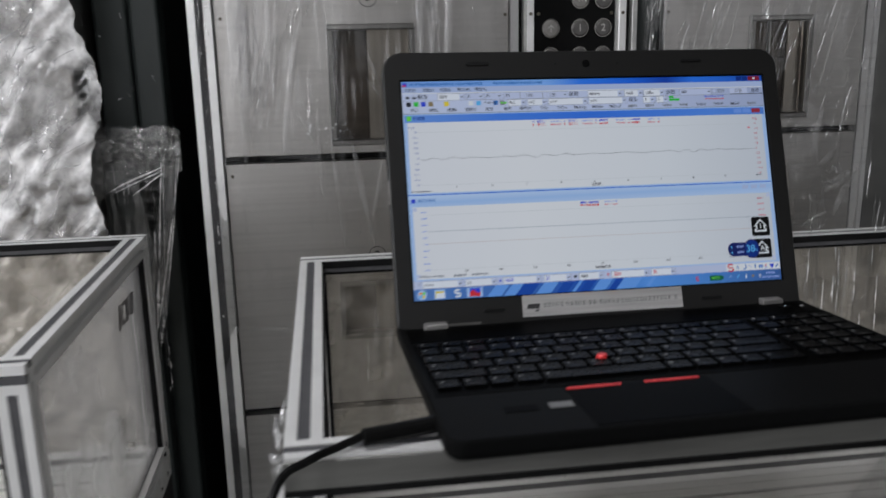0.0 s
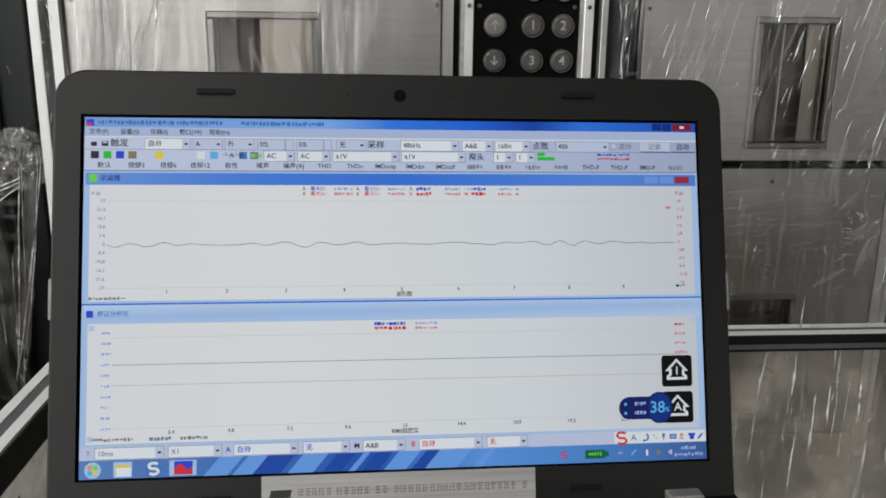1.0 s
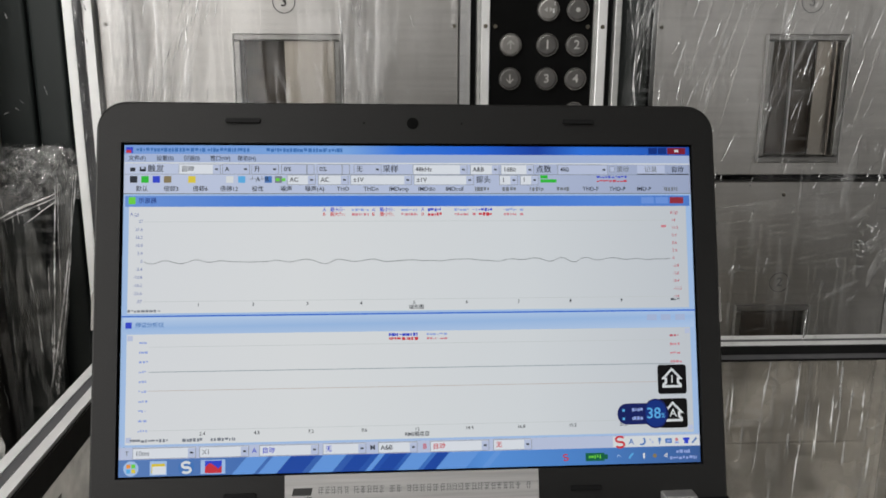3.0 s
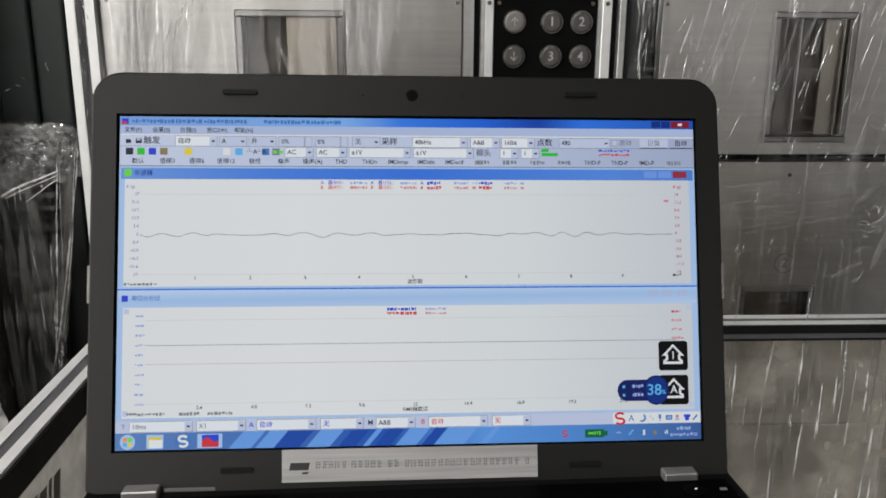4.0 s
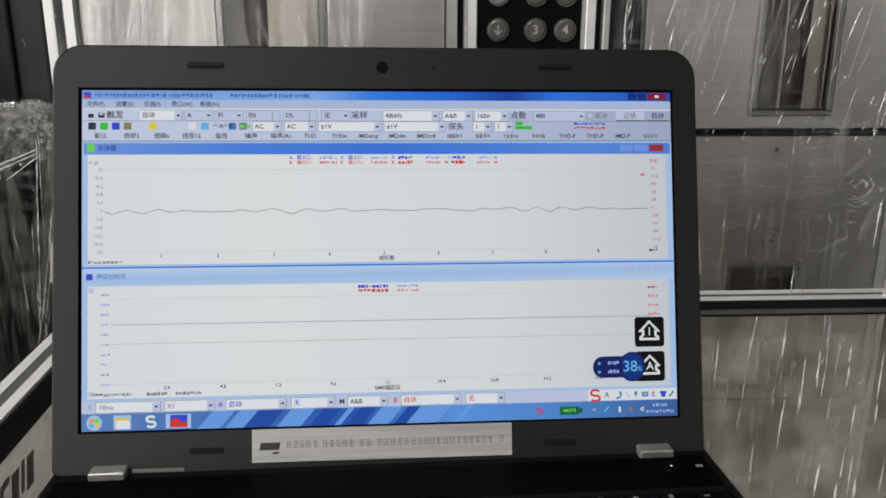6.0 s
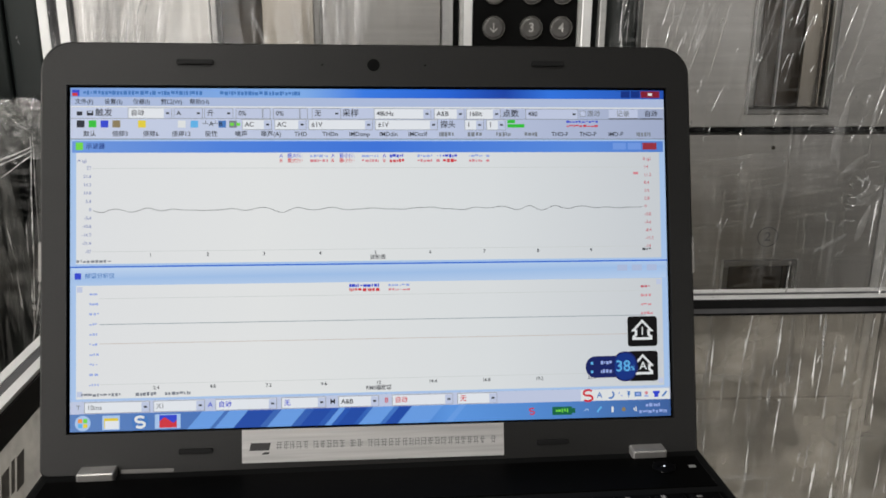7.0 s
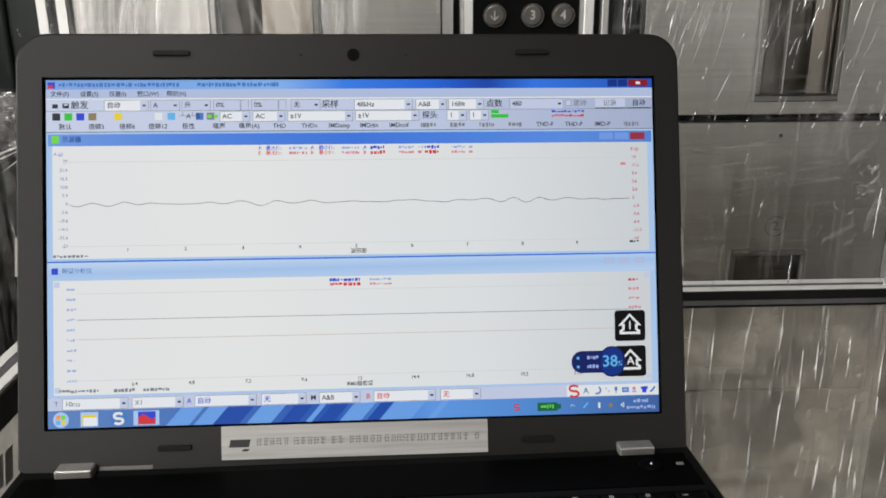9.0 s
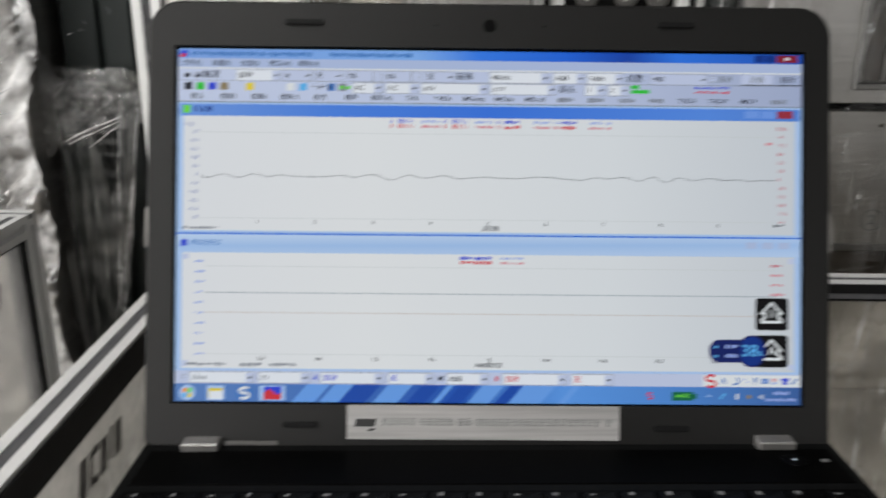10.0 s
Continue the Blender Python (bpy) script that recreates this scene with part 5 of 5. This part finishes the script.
wrap = thing("stretch_film", "clear creased stretch film wrapped over steel panels", "plastic film")
part("film_sheet", sheet(0.298, 0.74, -0.98, 1.1, WY - 0.016, 60, 160, 0.010, 3.0), FILM, wrap)
part("film_sheet", sheet(-0.43, 0.085, -0.98, 1.1, WY - 0.016, 60, 160, 0.010, 8.0), FILM, wrap)


def dashes(bm, spec, y, rnd, away=Vector((0, -1, 0))):
    """Taut creases: each a nearly straight line whose glints are drawn as short broken white lengths.
    spec: rows of x range, z range, count, lean in degrees with its spread, length range, width range, share that
    glints."""
    for xa, xb, za, zb, count, lean, spread, la, lb, wa, wb, share in spec:
        for _ in range(count):
            a = radians(90 + lean + rnd.gauss(0, spread))
            d = Vector((math.cos(a), 0, math.sin(a)))
            p = Vector((rnd.uniform(xa, xb), y + rnd.uniform(-0.003, 0.002), rnd.uniform(za, zb)))
            total, at, wd = rnd.uniform(la, lb), 0.0, rnd.uniform(wa, wb)
            while at < total:
                run = min(rnd.uniform(0.15, 0.6) * total, 0.06)
                if rnd.random() < share:
                    ribbon(bm, p + d * at + Vector((rnd.gauss(0, 0.0006), 0, 0)), d, run, wd * rnd.uniform(0.5, 1.3), 0.25, rnd, away)
                at += run * rnd.uniform(1.0, 1.7)
    return bm


def veils(bm, spec, y, rnd):
    """Broad faint pleats, their milky sheen put into the colour. spec: rows of x range, z range, count, lean with its
    spread, length range, width range.
    """
    for xa, xb, za, zb, count, lean, spread, la, lb, wa, wb in spec:
        for _ in range(count):
            a = radians(90 + lean + rnd.gauss(0, spread))
            d, total, wd = Vector((math.cos(a), 0, math.sin(a))), rnd.uniform(la, lb), rnd.uniform(wa, wb)
            p = Vector((rnd.uniform(xa, xb), y + rnd.uniform(-0.002, 0.002), rnd.uniform(za, zb)))
            s, prev, n = d.cross(Vector((0, -1, 0))), None, 14
            for i in range(n + 1):
                t = i / n
                w = wd * (0.15 + 0.85 * math.sin(math.pi * t) ** 0.7) * rnd.uniform(0.8, 1.1)
                c = p + d * total * t + s * 0.006 * total * math.sin(2.2 * t + wd * 900)
                pair = (bm.verts.new(c - s * w / 2), bm.verts.new(c + Vector((0, -w * 0.25, 0))), bm.verts.new(c + s * w / 2))
                if prev:
                    bm.faces.new((prev[0], prev[1], pair[1], pair[0])).smooth = True
                    bm.faces.new((prev[1], prev[2], pair[2], pair[1])).smooth = True
                prev = pair
    return bm


RIGHT = [(0.33, 0.72, 0.10, 0.42, 56, -17, 3, 0.05, 0.13, 0.0012, 0.0026, 0.5), (0.36, 0.72, 0.10, 0.40, 56, -17, 5, 0.008, 0.022, 0.0014, 0.0030, 0.85),
         (0.36, 0.72, -0.30, 0.10, 40, -17, 8, 0.006, 0.03, 0.0012, 0.0024, 0.75), (0.56, 0.72, -0.16, 0.02, 8, -35, 6, 0.02, 0.05, 0.0008, 0.0016, 0.7),
         (0.300, 0.345, 0.06, 0.40, 34, -6, 5, 0.05, 0.16, 0.0008, 0.0024, 0.6), (0.33, 0.37, 0.20, 0.36, 5, -15, 3, 0.10, 0.16, 0.0010, 0.0020, 0.8)]
RIGHT_FAINT = [(0.34, 0.45, -0.25, 0.09, 26, -84, 2.5, 0.12, 0.36, 0.0008, 0.0018), (0.36, 0.60, 0.14, 0.30, 4, -76, 4, 0.10, 0.25, 0.0006, 0.0012), (0.52, 0.60, 0.10, 0.18, 3, -58, 3, 0.12, 0.2, 0.0010, 0.0018),
               (0.36, 0.70, -0.30, 0.06, 22, 0, 2, 0.10, 0.30, 0.002, 0.007), (0.36, 0.70, 0.12, 0.30, 14, -14, 5, 0.10, 0.25, 0.002, 0.006), (0.60, 0.68, -0.06, 0.08, 9, -30, 30, 0.04, 0.09, 0.006, 0.016), (0.30, 0.335, 0.05, 0.3, 8, -3, 3, 0.1, 0.25, 0.004, 0.010)]
LEFT = [(-0.372, -0.30, 0.12, 0.40, 22, -13, 4, 0.08, 0.20, 0.0010, 0.0026, 0.6), (-0.29, -0.255, 0.12, 0.36, 18, -4, 6, 0.03, 0.10, 0.0009, 0.0022, 0.5), (-0.080, -0.045, 0.10, 0.40, 22, 0, 6, 0.05, 0.14, 0.0008, 0.0022, 0.5), (-0.04, 0.05, 0.16, 0.36, 8, 30, 8, 0.04, 0.10, 0.0006, 0.0012, 0.6),
        (-0.39, 0.05, -0.30, 0.08, 24, -14, 18, 0.006, 0.026, 0.0008, 0.0016, 0.7), (-0.425, -0.404, -0.2, 0.4, 30, 0, 9, 0.01, 0.05, 0.0008, 0.0022, 0.7), (0.12, 0.25, 0.2, 0.4, 5, -12, 10, 0.01, 0.03, 0.0006, 0.0014, 0.7)]
LEFT_FAINT = [(-0.385, -0.30, 0.08, 0.28, 16, -5, 3, 0.14, 0.30, 0.006, 0.020), (-0.09, -0.03, 0.05, 0.28, 12, 0, 4, 0.12, 0.28, 0.005, 0.016), (-0.38, 0.05, -0.28, 0.05, 14, -4, 12, 0.06, 0.2, 0.004, 0.014), (-0.30, -0.05, 0.10, 0.22, 5, 40, 20, 0.06, 0.12, 0.004, 0.012)]
rnd = random.Random(11)


def share_of(spec, part_):
    """The same rows with a part of their count."""
    return [row[:4] + (max(1, round(row[4] * part_)),) + row[5:] for row in spec]


tagged(part("crease_glints", dashes(bmesh.new(), share_of(RIGHT, 0.5), WY - 0.026, rnd), FOLD, wrap), kind="stuff")
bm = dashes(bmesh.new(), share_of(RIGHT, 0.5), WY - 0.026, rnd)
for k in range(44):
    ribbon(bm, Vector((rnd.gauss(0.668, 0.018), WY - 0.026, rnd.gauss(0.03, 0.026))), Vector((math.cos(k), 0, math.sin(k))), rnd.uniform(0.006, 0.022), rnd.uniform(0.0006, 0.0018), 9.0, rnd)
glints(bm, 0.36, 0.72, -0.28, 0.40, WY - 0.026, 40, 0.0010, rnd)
tagged(part("crease_glints", bm, GLINT_WHITE, wrap), kind="stuff")
tagged(part("pleat_sheen", veils(bmesh.new(), RIGHT_FAINT, WY - 0.030, rnd), VEIL, wrap), kind="stuff")
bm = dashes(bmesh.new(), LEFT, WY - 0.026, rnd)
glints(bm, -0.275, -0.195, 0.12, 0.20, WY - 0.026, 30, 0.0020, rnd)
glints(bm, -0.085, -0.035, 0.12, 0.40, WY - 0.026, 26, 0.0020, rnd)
tagged(part("crease_glints", bm, GLINT_WHITE, wrap), kind="stuff")
tagged(part("pleat_sheen", veils(bmesh.new(), LEFT_FAINT, WY - 0.030, rnd), VEIL, wrap), kind="stuff")

drape = thing("film_drape", "clear film bag gathered over the low dark cabinet", "plastic film", at=pose(-0.002, 0.065, 0.0))
bm = bmesh.new()
rnd = random.Random(21)
NX, NZ = 26, 60
V = []
for i in range(NX + 1):
    col = []
    for j in range(NZ + 1):
        t = j / NZ
        z = 0.150 - 0.52 * t
        xl, xr = -0.640, -0.486 - 0.085 * t
        x = xl + (xr - xl) * i / NX
        f = 0.010 * noise.noise((x * 40, z * 14, 2.0)) + 0.014 * max(0, 1 - t * 7) * noise.noise((x * 120, z * 120, 7.0))
        col.append(bm.verts.new((x, 0.775 + f, z + 0.008 * max(0, 1 - t * 9) * noise.noise((x * 90, 1.0, 3.0)))))
    V.append(col)
for i in range(NX):
    for j in range(NZ):
        f = bm.faces.new((V[i][j], V[i][j + 1], V[i + 1][j + 1], V[i + 1][j]))
        f.smooth = True
part("film_sheet", bm, FILM, drape)
bm = bmesh.new()
for k in range(46):
    x = rnd.uniform(-0.635, -0.505)
    ribbon(bm, Vector((x, 0.752 + rnd.uniform(-0.006, 0.004), 0.140 - 4.5 * (x + 0.53) ** 2 - 0.05 * rnd.random() ** 2)), Vector((rnd.choice((-1, 1)) * 0.6, 0, rnd.gauss(0, 0.5))), rnd.uniform(0.008, 0.022), rnd.uniform(0.0005, 0.0013), 5.0, rnd)
# the two edges of the long hanging pleat
for x, lean, run, wd in ((-0.488, -0.150, 0.36, 0.0030), (-0.492, -0.155, 0.30, 0.0016), (-0.519, -0.115, 0.36, 0.0026), (-0.516, -0.12, 0.22, 0.0012)):
    ribbon(bm, Vector((x, 0.765, 0.112)), Vector((lean, 0, -1)), run, wd, 0.2, rnd)
# a slack fold from the knot down to the far corner
for k in range(3):
    ribbon(bm, Vector((-0.512, 0.764, 0.082 - 0.006 * k)), Vector((-1, 0, -0.50 - 0.05 * k)), 0.11 - 0.02 * k, 0.0030 - 0.0007 * k, 1.2, rnd)
dashes(bm, [(-0.635, -0.53, -0.30, 0.05, 14, 4, 6, 0.04, 0.14, 0.0006, 0.0014, 0.6), (-0.552, -0.536, -0.36, -0.18, 14, 0, 14, 0.01, 0.04, 0.0010, 0.0024, 0.8), (-0.635, -0.53, 0.03, 0.10, 14, 55, 25, 0.01, 0.04, 0.0006, 0.0014, 0.8), (-0.63, -0.52, 0.16, 0.42, 10, 30, 40, 0.008, 0.03, 0.0006, 0.0016, 0.7)], 0.765, rnd)
glints(bm, -0.63, -0.495, 0.085, 0.15, 0.765, 24, 0.0012, rnd)
tagged(part("crease_glints", bm, GLINT_WHITE, drape), kind="stuff")
# the crumpled knot on top
bm = bmesh.new()
NX, NZ = 90, 50
V = []
for i in range(NX + 1):
    col = []
    for j in range(NZ + 1):
        u, t = i / NX, j / NZ
        x = -0.645 + 0.158 * u
        top = 0.148 - 4.5 * (x + 0.53) ** 2 + 0.008 * noise.noise((x * 60, 2.0, 3.0))
        low = 0.070 - 0.05 * (1 - u) + 0.014 * noise.noise((x * 40, 5.0, 3.0))
        z = top + (low - top) * t
        f = 0.020 * abs(noise.noise((x * 30, z * 45, 1.0))) + 0.012 * abs(noise.noise((x * 75, z * 110, 4.0))) + 0.005 * noise.noise((x * 190, z * 240, 8.0))
        col.append(bm.verts.new((x, 0.772 - f * (0.35 + 0.65 * math.sin(math.pi * t)) , z)))
    V.append(col)
for i in range(NX):
    for j in range(NZ):
        bm.faces.new((V[i][j], V[i][j + 1], V[i + 1][j + 1], V[i + 1][j])).smooth = True
part("film_knot", bm, KNOT, drape)
bm = veils(bmesh.new(), [(-0.564, -0.546, -0.26, -0.24, 4, -8, 0.6, 0.33, 0.37, 0.010, 0.020), (-0.63, -0.50, 0.08, 0.14, 26, 80, 30, 0.03, 0.08, 0.008, 0.022), (-0.63, -0.54, -0.38, -0.05, 26, 2, 4, 0.1, 0.22, 0.005, 0.016)], 0.768, rnd)
tagged(part("pleat_sheen", bm, VEIL, drape), kind="stuff")

bunch = thing("crumpled_film", "thick crumpled clear film round the light steel cabinet", "plastic film")
bm = bmesh.new()
NX, NZ = 110, 220
V = []
for i in range(NX + 1):
    col = []
    for j in range(NZ + 1):
        z = -0.75 + 1.5 * j / NZ
        edge = -0.608 + 0.028 * noise.noise((z * 7, 4.0, 1.0)) + 0.01 * noise.noise((z * 40, 4.0, 9.0))
        x = -1.15 + (edge + 1.15) * i / NX
        a_, b_ = x * 0.62 + z * 0.78, x * 0.78 - z * 0.62
        f = 0.030 * noise.noise((a_ * 7, b_ * 15, 5.0)) + 0.016 * noise.noise((a_ * 14, b_ * 48, 6.0)) + 0.007 * noise.noise((a_ * 40, b_ * 130, 6.0))
        col.append(bm.verts.new((x, 0.745 + f, z)))
    V.append(col)
for i in range(NX):
    for j in range(NZ):
        bm.faces.new((V[i][j], V[i + 1][j], V[i + 1][j + 1], V[i][j + 1])).smooth = True
part("film_sheet", bm, BUNCH, bunch)
bm = bmesh.new()
for k in range(300):
    x = -0.655 - abs(rnd.gauss(0, 0.09))
    z = rnd.uniform(-0.35, 0.45)
    a = rnd.gauss(0.85, 0.28)
    ribbon(bm, Vector((x, 0.715 + rnd.uniform(-0.008, 0.01), z)), Vector((math.cos(a), 0, math.sin(a))), rnd.uniform(0.012, 0.07), rnd.uniform(0.0008, 0.003), 2.5, rnd)
tagged(part("crease_glints", bm, FOLD, bunch), kind="stuff")

scrap = thing("film_scrap", "shreds of clear film stuck to the case's front corner", "plastic film")
bm = bmesh.new()
for k in range(40):
    ribbon(bm, Vector((X0 - 0.0035 + rnd.uniform(-0.003, 0.002), -0.205 + rnd.uniform(-0.02, 0.05), -0.05 + 0.075 * rnd.random())), Vector((rnd.uniform(-0.12, 0.12), 0, rnd.choice((-1, 1)))), rnd.uniform(0.006, 0.02), rnd.uniform(0.002, 0.005), 3.0, rnd)
tagged(part("crease_glints", bm, FOLD, scrap), kind="stuff")

back_film = thing("film_on_case", "clear streaked film clinging to the case's back panel", "plastic film")
rnd = random.Random(31)
LOWER = [(0.16, 0.74, -0.27, -0.02, 84, 0, 1.3, 0.04, 0.15, 0.0014, 0.0030, 0.7), (0.16, 0.74, -0.27, -0.02, 40, -28, 14, 0.006, 0.022, 0.0010, 0.0022, 0.85), (0.16, 0.74, -0.27, -0.02, 14, -3, 3, 0.01, 0.03, 0.0010, 0.0020, 0.8), (-0.245, -0.17, -0.2, -0.01, 5, -6, 4, 0.03, 0.09, 0.0005, 0.0010, 0.6)]
LOWER_FAINT = [(0.16, 0.74, -0.27, -0.10, 90, 0, 1.2, 0.06, 0.22, 0.001, 0.005), (0.16, 0.66, -0.24, -0.05, 7, -86, 4, 0.06, 0.2, 0.003, 0.010), (-0.245, -0.15, -0.25, -0.08, 6, -4, 4, 0.06, 0.15, 0.003, 0.009)]
for stuff_ in (FOLD, GLINT_WHITE):
    tagged(part("crease_glints", dashes(bmesh.new(), share_of(LOWER, 0.55), Y1 - 0.0185, rnd), stuff_, back_film), kind="stuff")
tagged(part("pleat_sheen", veils(bmesh.new(), LOWER_FAINT, Y1 - 0.0205, rnd), VEIL, back_film), kind="stuff")
